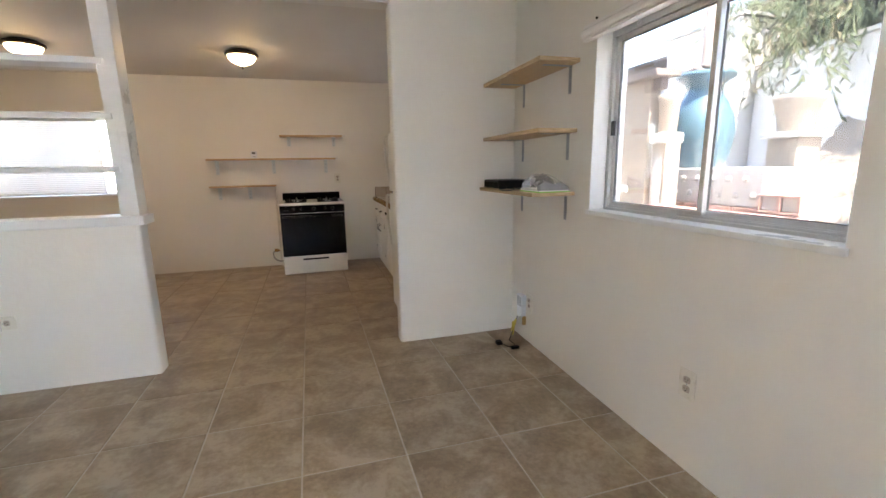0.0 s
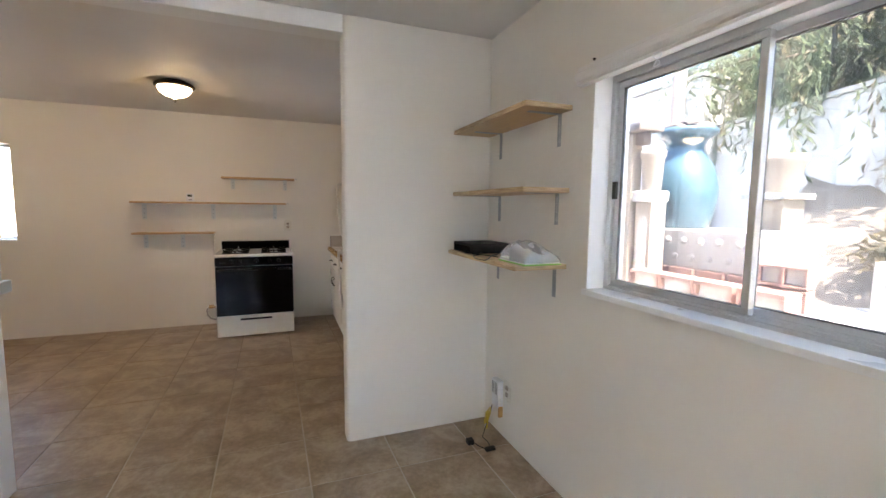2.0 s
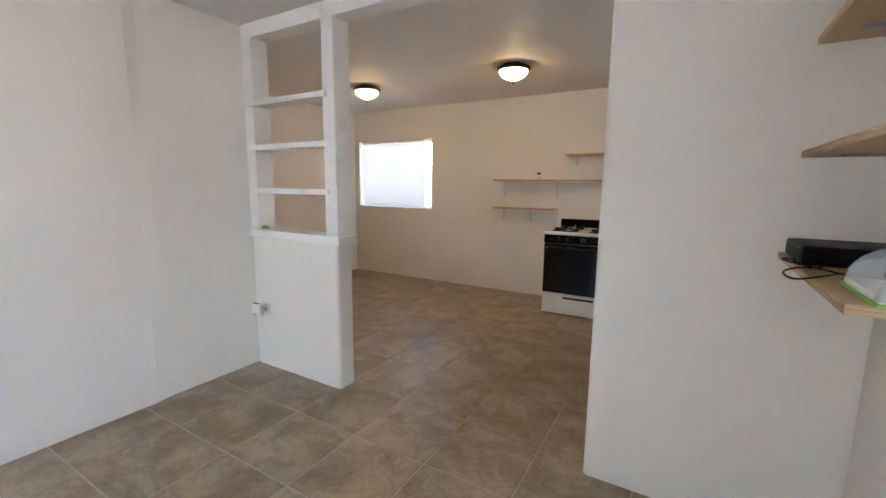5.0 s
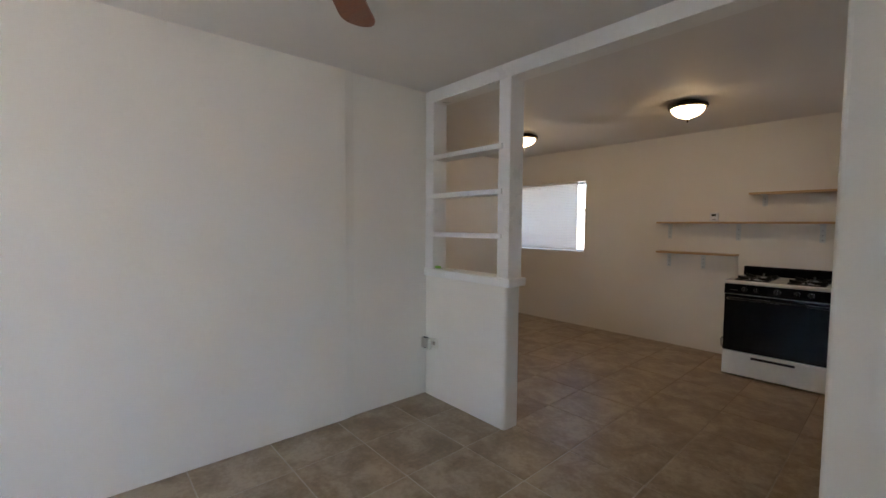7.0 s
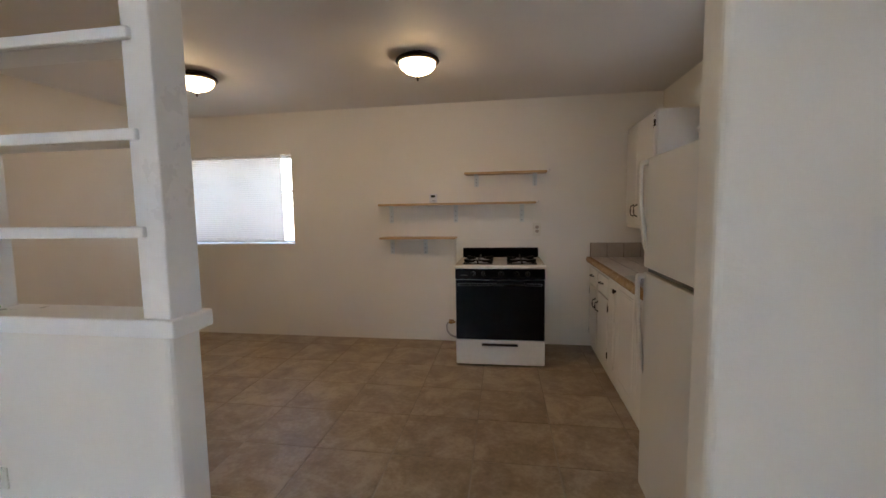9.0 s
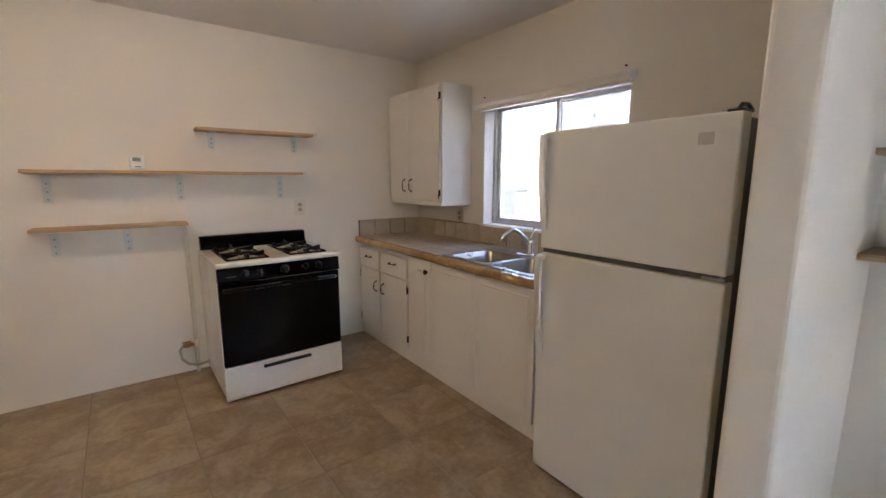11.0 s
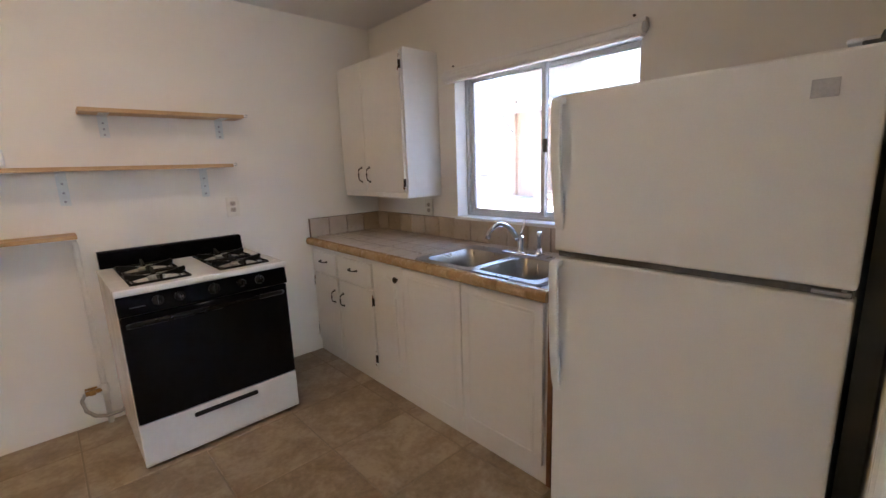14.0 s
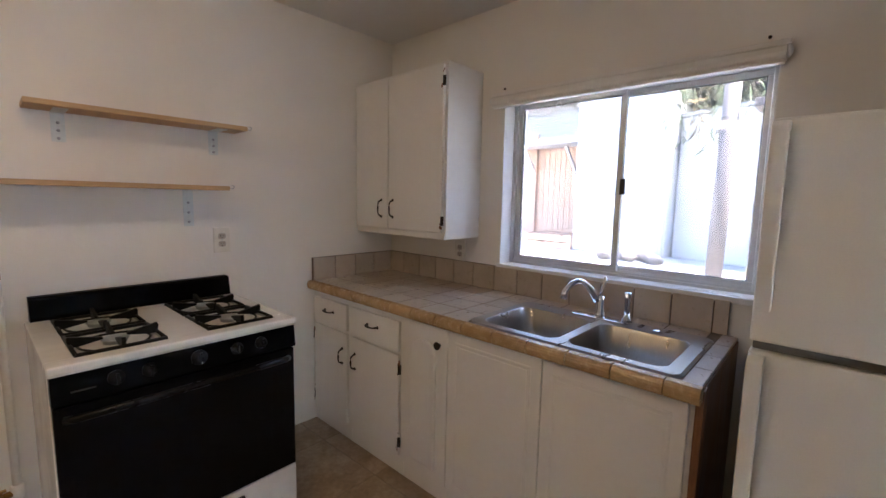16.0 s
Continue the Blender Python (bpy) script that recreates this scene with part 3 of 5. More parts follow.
def south_window():
    x0, x1, z0, z1 = SD
    w = thing("window_4", ((x0 + x1) / 2, YS - 0.12, z0), "low aluminium slider window to the yard", "window")
    w["kind"] = "structure"
    h, hz = (x1 - x0) / 2, z1 - z0
    f = B()
    for a, b, c, e in ((-h, h, 0, 0.03), (-h, h, hz - 0.03, hz), (-h, -h + 0.03, 0.03, hz - 0.03), (h - 0.03, h, 0.03, hz - 0.03), (-0.02, 0.02, 0.03, hz - 0.03)):
        box(f, a, b, -0.03, 0.03, c, e, 0.003, 1)
    part("window_frame", f, ALU, w)
    for a, b in ((-h + 0.03, -0.02), (0.02, h - 0.03)):
        part("pane", box(B(), a, b, -0.003, 0.003, 0.03, hz - 0.03), DIMPANE, w)
    part("sill", box(B(), -h + 0.001, h - 0.001, 0.03, 0.128, -0.012, 0.008, 0.003), TRIM, w, "white painted sill")


south_window()


def light_door():
    y0, y1, z0, z1 = ED
    # made-up opening that lets more daylight onto the west wall and half wall
    w = thing("added_door_1", (XE + 0.1, (y0 + y1) / 2, 0), "unseen glazed door added to light the living room", "door")
    w["kind"] = "structure"
    h = (y1 - y0) / 2
    f = B()
    for a, b, c, e in ((-h, h, 0, 0.10), (-h, h, z1 - 0.06, z1), (-h, -h + 0.07, 0.10, z1 - 0.06), (h - 0.07, h, 0.10, z1 - 0.06)):
        box(f, -0.025, 0.025, a, b, c, e, 0.003, 1)
    part("door_frame", f, TRIM, w)
    g = part("pane", box(B(), -0.003, 0.003, -h + 0.07, h - 0.07, 0.10, z1 - 0.06), DOORGLASS, w)
    g.visible_shadow = False
    part("door_handle", tube(B(), [(-0.025, h - 0.04, 1.0), (-0.06, h - 0.04, 1.0), (-0.06, h - 0.14, 1.0)], 0.008, 8), ZINC, w)


light_door()


# ---------------------------------------------------------------- ceiling lamps
def ceiling_lamp(at):
    t = thing("ceiling_lamp", at, "lit bowl ceiling lamp with dark bronze rim", "lamp", "kitchen ceiling lamps")
    part("canopy", lathe(B(), [(0.0, 0.0), (0.098, 0.0), (0.102, -0.006), (0.098, -0.012), (0.0, -0.014)], seg=40), BRONZE, t, "dark bronze ceiling pan")
    part("rim", lathe(B(), [(0.124, -0.020), (0.134, -0.017), (0.147, -0.027), (0.152, -0.040), (0.145, -0.050), (0.128, -0.053), (0.122, -0.049), (0.124, -0.020)], seg=40), BRONZE, t, "dark bronze rim")
    for k in range(3):
        m = pose(0, 0, 0, 0, 0, 50 + 120 * k)
        arm = box(B(), 0.09, 0.130, -0.009, 0.009, -0.021, -0.008, 0.002)
        bmesh.ops.transform(arm, matrix=m, verts=arm.verts)
        part("arm", arm, BRONZE, t)
    prof = [(0.126, -0.046)] + [(0.126 * math.cos(a), -0.050 - 0.080 * math.sin(a)) for a in [i * math.pi / 2 / 12 for i in range(10)]] + [(0.030, -0.131), (0.016, -0.137), (0.008, -0.144)]
    shell = bmesh.new()
    rings = [[shell.verts.new((r * math.cos(k * math.tau / 40), r * math.sin(k * math.tau / 40), z)) for k in range(40)] for r, z in prof]
    for a, b in zip(rings, rings[1:]):
        for k in range(40):
            shell.faces.new((a[k], a[(k + 1) % 40], b[(k + 1) % 40], b[k])).smooth = True
    bmesh.ops.recalc_face_normals(shell, faces=shell.faces)
    part("bowl", shell, BULBGLASS, t, "glowing ribbed amber glass bowl")
    part("finial", lathe(B(), [(0.004, -0.141), (0.012, -0.144), (0.014, -0.150), (0.006, -0.156), (0.008, -0.162), (0.002, -0.172)], seg=16), BRONZE, t)
    ld = bpy.data.lights.new("bulb_light", "POINT")
    ld.energy, ld.color, ld.shadow_soft_size = LAMP_WATTS, (1.0, 0.74, 0.42), 0.022
    lo = new("bulb_light", ld)
    lo.parent = t
    lo.location = (0.012, -0.008, -0.076)
    return t


ceiling_lamp((0.081, 5.232, H))
ceiling_lamp((-1.657, 5.254, H))


# ---------------------------------------------------------------- ceiling fan
def ceiling_fan(at):
    t = thing("ceiling_fan", at, "white ceiling fan with cherry-brown wooden blades", "fan")
    part("downrod", lathe(B(), [(0.06, 0.0), (0.06, -0.03), (0.014, -0.05), (0.014, -0.16), (0.03, -0.17)], seg=24), WHITEPLASTIC, t)
    part("motor", lathe(B(), [(0.03, -0.16), (0.09, -0.17), (0.10, -0.20), (0.10, -0.25), (0.07, -0.275), (0.03, -0.28)], seg=32), WHITEPLASTIC, t)
    for k in range(5):
        m = pose(0, 0, -0.262, 0, 0, 137 + 72 * k)
        out = [(0.17, -0.05)] + [(0.56, -0.068)] + arc(0.575, 0, 0.068, -80, 80, 8) + [(0.56, 0.068), (0.17, 0.05)]
        part("blade", slab(B(), out, -0.004, 0.004, m @ pose(0, 0, 0, 10, 0, 0)), FANWOOD, t)
        br = box(B(), 0.06, 0.22, -0.018, 0.018, 0.004, 0.010, 0.002)
        bmesh.ops.transform(br, matrix=m, verts=br.verts)
        part("blade_arm", br, WHITEPLASTIC, t)


ceiling_fan((0.42, 1.74, H))


# ---------------------------------------------------------------- stove
def gas_stove(at, turn):
    t = thing("gas_stove", at, "white gas range with black oven door and backguard", "stove", turn=turn)
    w, d = 0.762, 0.672
    h = w / 2
    body = box(B(), -h, h, 0.03, d, 0.035, 0.862, 0.004)
    part("body", body, ENAMEL, t)
    for x in (-h + 0.05, h - 0.05):
        for y in (0.09, d - 0.06):
            part("foot", lathe(B(), [(0.018, 0.0), (0.02, 0.006), (0.012, 0.01), (0.012, 0.035)], (x, y, 0), 12), DARKGREY, t)
    # dark strip below the drawer, standing in for the shadow under the stove
    part("kick_shadow_rail", box(B(), -h + 0.01, h - 0.01, 0.05, 0.07, 0.012, 0.035), DARKGREY, t)
    dr = part("drawer", box(B(), -h, h, 0.0, 0.03, 0.016, 0.236, 0.008, 3), ENAMEL, t)
    part("handle", box(B(), -0.155, 0.155, -0.016, 0.002, 0.186, 0.206, 0.006, 3), BLACKPLASTIC, dr, "black recessed drawer pull")
    door = part("oven_door", box(B(), -h + 0.003, h - 0.003, -0.004, 0.03, 0.240, 0.762, 0.008, 3), BLACKGLASS, t, "glossy black glass oven door")
    hb = B()
    tube(hb, [(-h + 0.03, -0.006, 0.722), (-h + 0.05, -0.028, 0.728), (-0.18, -0.038, 0.730), (0.18, -0.038, 0.730), (h - 0.05, -0.028, 0.728), (h - 0.03, -0.006, 0.722)], 0.012, 10)
    part("handle", hb, KNOBBLACK, door, "black bar handle")
    pn = B()
    prof = [(-0.012, 0.770), (-0.016, 0.778), (-0.004, 0.858), (0.03, 0.862), (0.03, 0.768)]
    slab(pn, prof, -h + 0.002, h - 0.002, Matrix(((0, 0, 1, 0), (1, 0, 0, 0), (0, 1, 0, 0), (0, 0, 0, 1))))
    panel = part("control_panel", pn, BLACKGLOSS, t, "black control panel")
    for i, x in enumerate((-0.225, -0.135, 0.013, 0.142, 0.235)):
        r = 0.021 if i == 2 else 0.0175
        m = pose(x, -0.011, 0.818, 82, 0, 0)
        kn = lathe(B(), [(r + 0.006, -0.001), (r + 0.006, 0.004), (r, 0.006), (r * 0.88, 0.022), (r * 0.5, 0.024)], seg=20, m=m)
        ridge = box(B(), -0.004, 0.004, -r * 0.95, r * 0.95, 0.02, 0.032, 0.002)
        bmesh.ops.transform(ridge, matrix=m, verts=ridge.verts)
        part("knob", merge(kn, ridge), KNOBBLACK, panel, "round black knob")
    part("maker_mark", box(B(), -0.335, -0.275, -0.0125, -0.010, 0.803, 0.808), DARKGREY, panel, "small grey raised bar")
    ct = part("cooktop", box(B(), -h - 0.002, h + 0.002, -0.018, d - 0.03, 0.862, 0.879, 0.004), ENAMEL, t, "white enamel cooktop with recessed wells")
    part("front_rim", box(B(), -h - 0.004, h + 0.004, -0.021, 0.045, 0.866, 0.893, 0.009, 3), ENAMEL, ct)
    for x0, x1 in ((-h - 0.004, -h + 0.070), (h - 0.070, h + 0.004)):
        part("side_rim", box(B(), x0, x1, 0.0455, d - 0.03, 0.866, 0.891, 0.006, 2), ENAMEL, ct)
    part("back_rim", box(B(), -h + 0.0705, h - 0.0705, 0.588, d - 0.03, 0.866, 0.891, 0.004, 2), ENAMEL, ct)
    part("centre_plate", box(B(), -0.072, 0.072, 0.0455, 0.5875, 0.866, 0.890, 0.004, 2), ENAMEL, ct)
    for x in (-0.19, 0.19):
        for y in (0.170, 0.445):
            bn = part("burner", lathe(B(), [(0.034, 0.880), (0.034, 0.892), (0.040, 0.893), (0.040, 0.897), (0.024, 0.900), (0.0, 0.901)], (x, y, 0), 24), ZINC, t, "grey aluminium burner head")
            part("drip_bowl", lathe(B(), [(0.098, 0.8785), (0.100, 0.8835), (0.092, 0.8845), (0.060, 0.8800), (0.036, 0.8795)], (x, y, 0), 32), ENAMEL, bn, "white enamel drip bowl")
            gr = B()
            s = 0.120
            loop = [(x - s, y - s), (x + s, y - s), (x + s, y + s), (x - s, y + s)]
            for (ax, ay), (cx, cy) in zip(loop, loop[1:] + loop[:1]):
                tube(gr, [(ax, ay, 0.896), (cx, cy, 0.896)], 0.0065, 6)
            for k in range(4):
                a = radians(90 * k)
                ca, sa = math.cos(a), math.sin(a)
                # each finger is a tapered fin that rises towards its outer end
                fin = bmesh.new()
                q = [(0.034, 0.900), (0.034, 0.907), (s + 0.004, 0.926), (s + 0.008, 0.918), (s + 0.004, 0.889), (s - 0.02, 0.889)]
                f1 = [fin.verts.new((x + u * ca - -0.006 * sa, y + u * sa + -0.006 * ca, z)) for u, z in q]
                f2 = [fin.verts.new((x + u * ca - 0.006 * sa, y + u * sa + 0.006 * ca, z)) for u, z in q]
                fin.faces.new(f1)
                fin.faces.new(f2[::-1])
                for i in range(len(q)):
                    j = (i + 1) % len(q)
                    fin.faces.new((f1[i], f2[i], f2[j], f1[j]))
                bmesh.ops.recalc_face_normals(fin, faces=fin.faces)
                merge(gr, fin)
            for ox in (-s, s):
                for oy in (-s, s):
                    box(gr, x + ox - 0.005, x + ox + 0.005, y + oy - 0.005, y + oy + 0.005, 0.879, 0.895)
            tube(gr, [(x + 0.101 * math.cos(math.tau * k / 24), y + 0.101 * math.sin(math.tau * k / 24), 0.886) for k in range(24)], 0.0042, 5, closed=True)
            part("grate", gr, BLACKIRON, t, "black cast iron grate")
    bg = B()
    slab(bg, [(d - 0.055, 0.866), (d - 0.062, 0.905), (d - 0.05, 0.976), (d - 0.035, 0.983), (d, 0.983), (d, 0.866)], -h + 0.012, h - 0.012, Matrix(((0, 0, 1, 0), (1, 0, 0, 0), (0, 1, 0, 0), (0, 0, 0, 1))))
    part("backguard", bg, BLACKGLOSS, t, "low black backguard")


gas_stove((0.620, 5.868, 0.0), 1.2)


# ---------------------------------------------------------------- base cabinets, worktop and sink
def bar_pull(parent, x, y, z, upright=True, span=0.085):
    b = B()
    pts = []
    for i in range(9):
        u = -1 + i / 4
        out = 0.026 * math.sqrt(max(0, 1 - u ** 4)) + 0.002
        c = u * span / 2
        pts.append((x - out, y, z + c) if upright else (x - out, y + c, z))
    tube(b, pts, [0.0055, 0.004, 0.0036, 0.0042, 0.0052, 0.0042, 0.0036, 0.004, 0.0055], 8)
    for s in (-1, 1):
        c = s * span / 2
        lathe(b, [(0.0085, 0), (0.0085, 0.002), (0.005, 0.004)], (x, y if upright else y + c, z + c if upright else z), 10, pose(0, 0, 0, 0, -90, 0))
    return part("handle", b, BRONZE, parent, "dark bronze bow handle")


def hinge(parent, x, y, z, h=0.05):
    b = box(B(), x - 0.004, x + 0.001, y - 0.012, y + 0.012, z - h / 2, z + h / 2, 0.001)
    tube(b, [(x - 0.006, y, z - h / 2), (x - 0.006, y, z + h / 2)], 0.0045, 8)
    hg = part("hinge", b, BRONZE, parent, "dark butterfly hinge")
    rnd = random.Random(int(z * 1000))
    for k in range(4):
        cz, cy = z + rnd.uniform(-0.055, 0.055), y + rnd.uniform(-0.010, 0.010)
        r = rnd.uniform(0.003, 0.008)
        out = [(r * rnd.uniform(0.5, 1.2) * math.cos(a), 1.5 * r * rnd.uniform(0.5, 1.2) * math.sin(a)) for a in [i * math.tau / 7 for i in range(7)]]
        part("paint_chip", slab(B(), out, 0.0, 0.0008, Matrix(((0, 0, -1, x - 0.0075), (1, 0, 0, cy), (0, 1, 0, cz), (0, 0, 0, 1)))), SIDEWOOD, hg, "bare chipped spot")
    return hg


def panel_front(x, y0, y1, z0, z1, style):
    """A cabinet front seen from the west: slab with rounded edge, with a routed or arched raised panel."""
    b = box(B(), x - 0.019, x, y0, y1, z0, z1, 0.005, 3)
    extra = []
    if style == "routed":
        m = 0.042
        bead = bmesh.new()
        loops = []
        for ins, out in ((m - 0.002, 0.0185), (m, 0.0208), (m + 0.0045, 0.0218), (m + 0.009, 0.0208), (m + 0.011, 0.0185)):
            loops.append([bead.verts.new((x - out, yy, zz)) for yy, zz in ((y0 + ins, z0 + ins), (y1 - ins, z0 + ins), (y1 - ins, z1 - ins), (y0 + ins, z1 - ins))])
        for p, q in zip(loops, loops[1:]):
            for k in range(4):
                bead.faces.new((p[k], p[(k + 1) % 4], q[(k + 1) % 4], q[k]))
        bmesh.ops.recalc_face_normals(bead, faces=bead.faces)
        m2 = 0.060
        extra = [("moulding", bead), ("raised_panel", box(B(), x - 0.0206, x - 0.018, y0 + m2, y1 - m2, z0 + m2, z1 - m2, 0.0012, 2))]
    if style == "arch":
        m, cy = 0.062, (y0 + y1) / 2
        r = (y1 - y0) / 2 - m
        out = [(cy - r, z0 + 0.06), (cy + r, z0 + 0.06), (cy + r, z1 - 0.16)]
        out += [(cy + r * math.cos(a), z1 - 0.16 + 0.085 * math.sin(a) ** 0.8) for a in [i * math.pi / 12 for i in range(1, 12)]]
        out += [(cy - r, z1 - 0.16)]
        extra = [("raised_panel", slab(B(), out, 0.018, 0.034, Matrix(((0, 0, -1, x), (1, 0, 0, 0), (0, 1, 0, 0), (0, 0, 0, 1))), 0.010))]
    return b, extra


XF = 1.492  # face frame


def base_unit(y0, y1, fronts, label):
    c = thing("base_cabinet", (XF, (y0 + y1) / 2, 0.0), label, "cabinet", "base cabinets under the worktop")
    cy = (y0 + y1) / 2
    b = box(B(), 0, 0.018, y0 - cy, y1 - cy, 0.085, 0.842)
    box(b, 0.018, 0.60, y0 - cy, y0 - cy + 0.015, 0.085, 0.80)
    box(b, 0.018, 0.60, y1 - cy - 0.015, y1 - cy, 0.085, 0.80)
    box(b, 0.018, 0.60, y0 - cy + 0.015, y1 - cy - 0.015, 0.085, 0.10)
    box(b, 0.018, 0.024, y0 - cy + 0.015, y1 - cy - 0.015, 0.10, 0.80)
    part("body", b, CABPAINT, c)
    part("plinth", box(B(), 0.004, 0.03, y0 - cy, y1 - cy, 0.0, 0.085), CABPAINT, c, "scuffed white plinth")
    for name, f0, f1, z0, z1, style, hx in fronts:
        front, extra = panel_front(-0.001, f0 - cy, f1 - cy, z0, z1, style)
        fr = part(name, front, CABPAINT, c)
        for en, em in extra:
            part(en, em, CABPAINT, fr)
        if hx is None:
            continue
        kind, hy, hz = hx
        if kind == "v":
            bar_pull(fr, -0.020, hy - cy, hz)
        elif kind == "h":
            bar_pull(fr, -0.020, hy - cy, hz, False)
        elif kind == "k":
            part("knob", lathe(B(), [(0.008, 0), (0.007, 0.008), (0.017, 0.014), (0.018, 0.02), (0.010, 0.026)], (-0.020, hy - cy, hz), 20, pose(0, 0, 0, 0, -90, 0)), BRONZE, fr, "round dark knob")
        hs = {"v": (0.18, 0.56)}.get(kind, ())
        for z in hs:
            far = f0 if hy > (f0 + f1) / 2 else f1
            hinge(fr, -0.012, far - cy, z)
    return c


base_unit(6.165, 6.545, [("drawer_front", 6.185, 6.525, 0.648, 0.800, "plain", ("h", 6.355, 0.735)), ("door", 6.185, 6.525, 0.105, 0.632, "plain", ("v", 6.225, 0.50))], "white painted base cabinet with one drawer and door")
base_unit(5.725, 6.163, [("drawer_front", 5.745, 6.140, 0.648, 0.800, "plain", ("h", 5.950, 0.735)), ("door", 5.745, 6.140, 0.105, 0.632, "plain", ("v", 6.105, 0.50))], "white painted base cabinet with chipped hinges beside the sink")
base_unit(5.425, 5.723, [("door", 5.4255, 5.712, 0.095, 0.833, "arch", ("k", 5.472, 0.755))], "narrow white cabinet with arched raised panel door")
base_unit(4.970, 5.423, [("door", 4.9685, 5.4215, 0.095, 0.832, "routed", None)], "white cabinet front with routed panel under the sink")
base_unit(4.488, 4.968, [("door", 4.500, 4.9645, 0.095, 0.832, "routed", None)], "white cabinet front with worn routed panel under the sink")
sp = thing("cabinet_end_panel", (1.80, 4.479, 0.0), "brown stained plywood end panel of the cabinets", "panel")
part("panel", box(B(), -0.31, 0.29, -0.008, 0.008, 0.0, 0.874), SIDEWOOD, sp)
part("front_stile", box(B(), -0.3115, -0.268, -0.0125, -0.0082, 0.0, 0.872, 0.001, 1), SIDEWOOD, sp)

TOPZ = 0.888
SINK = (1.487, 1.985, 4.53, 5.345)
wt = thing("worktop", (1.78, 5.51, 0.808), "beige tiled worktop with ochre tile edging", "worktop")
wx, wy, wz = 1.78, 5.51, 0.808
bm = B()
for x0, x1, y0, y1 in ((1.452, 2.10, 5.325, 6.545), (1.452, 1.51, 4.489, 5.325), (1.975, 2.10, 4.489, 5.325), (1.51, 1.975, 4.489, 4.55)):
    box(bm, x0 - wx, x1 - wx, y0 - wy, y1 - wy, 0.036, 0.0785)
part("bed", bm, DARKGROUT, wt, "brown grout bed")


def tile_mesh(name, sx, sy, sz, material, bevel=0.0016):
    me = bpy.data.meshes.new(name)
    b = box(B(), -sx / 2, sx / 2, -sy / 2, sy / 2, 0, sz, 0)
    top = [e for e in b.edges if all(v.co.z > sz - 1e-6 for v in e.verts)]
    bmesh.ops.bevel(b, geom=top, offset=bevel, segments=1, profile=0.5, affect="EDGES")
    b.to_mesh(me)
    b.free()
    me.materials.append(material)
    return me


def lay(name, me, parent, m):
    ob = new(name, me)
    ob.parent = parent
    ob.matrix_local = m
    return ob


TP = 0.1525
full = tile_mesh("counter_tile", TP - 0.007, TP - 0.007, 0.0085, COUNTERTILE)
strip = tile_mesh("counter_tile_strip", 0.115, TP - 0.005, 0.0085, COUNTERTILE)
for j in range(13):
    yc = 6.545 - TP * (j + 0.5)
    for i in range(4):
        xc = 1.482 + TP * (i + 0.5)
        over_sink = yc < SINK[3] + 0.05 and yc > SINK[2] - 0.02
        if over_sink:
            continue
        lay("tile", full, wt, pose(xc - wx, yc - wy, 0.072))
    if yc < SINK[3] + 0.05:
        lay("tile", tile_mesh("rim_tile", 0.022, TP - 0.005, 0.0085, COUNTERTILE) if j == 8 else bpy.data.meshes["rim_tile"], wt, pose(1.4945 - wx, yc - wy, 0.072)) if "rim_tile" in bpy.data.meshes or j == 8 else None
        lay("tile", strip, wt, pose(2.037 - wx, yc - wy, 0.072))
for i in range(4):
    lay("tile", tile_mesh("end_tile", TP - 0.005, 0.052, 0.0085, COUNTERTILE) if i == 0 else bpy.data.meshes["end_tile"], wt, pose(1.482 + TP * (i + 0.5) - wx, 4.500 - wy, 0.0715))
# rounded ochre edge tiles along the front
ed = bmesh.new()
prof = [(0.008, 0.036), (0.004, 0.042), (0.0015, 0.050), (0.0, 0.060), (0.002, 0.070), (0.007, 0.078), (0.015, 0.083), (0.042, 0.083), (0.042, 0.036)]
slab(ed, prof, -(TP - 0.005) / 2, (TP - 0.005) / 2, Matrix(((1, 0, 0, 0), (0, 0, 1, 0), (0, 1, 0, 0), (0, 0, 0, 1))))
bmesh.ops.recalc_face_normals(ed, faces=ed.faces)
edge_me = bpy.data.meshes.new("edge_tile")
ed.to_mesh(edge_me)
ed.free()
edge_me.materials.append(EDGETILE)
for j in range(14):
    yc = 6.545 - TP * (j + 0.5)
    if yc > 4.50:
        lay("edge_tile", edge_me, wt, pose(1.438 - wx, yc - wy, 0.0))
corner = edge_me.copy()
for vert in corner.vertices:
    vert.co.y *= 0.63
lay("edge_tile", corner, wt, pose(1.438 - wx, 4.5155 - wy, 0.0))

bs = thing("backsplash", (2.0, 5.5, 0.888), "upright beige tiles with brown joints behind the worktop", "tiling")
sx0, sy0 = 2.0, 5.5
bk = box(B(), 2.093 - sx0, 2.1035 - sx0, 4.51 - sy0, 6.545 - sy0, 0, 0.140)
box(bk, 1.475 - sx0, 2.093 - sx0, 6.538 - sy0, 6.5485 - sy0, 0, 0.140)
part("bed", bk, DARKGROUT, bs)
up = tile_mesh("splash_tile", 0.136, TP - 0.006, 0.009, COUNTERTILE)
for j in range(13):
    lay("tile", up, bs, pose(2.0935 - sx0, 6.545 - TP * (j + 0.5) - sy0, 0.070, 0, -90, 0))
lay("tile", tile_mesh("splash_cut", 0.136, 0.05, 0.009, COUNTERTILE), bs, pose(2.0935 - sx0, 6.545 - TP * 13 - 0.0275 - sy0, 0.070, 0, -90, 0))
for i in range(4):
    lay("tile", up, bs, pose(1.478 + TP * (i + 0.5) - sx0, 6.5385 - sy0, 0.070, 0, -90, 90))


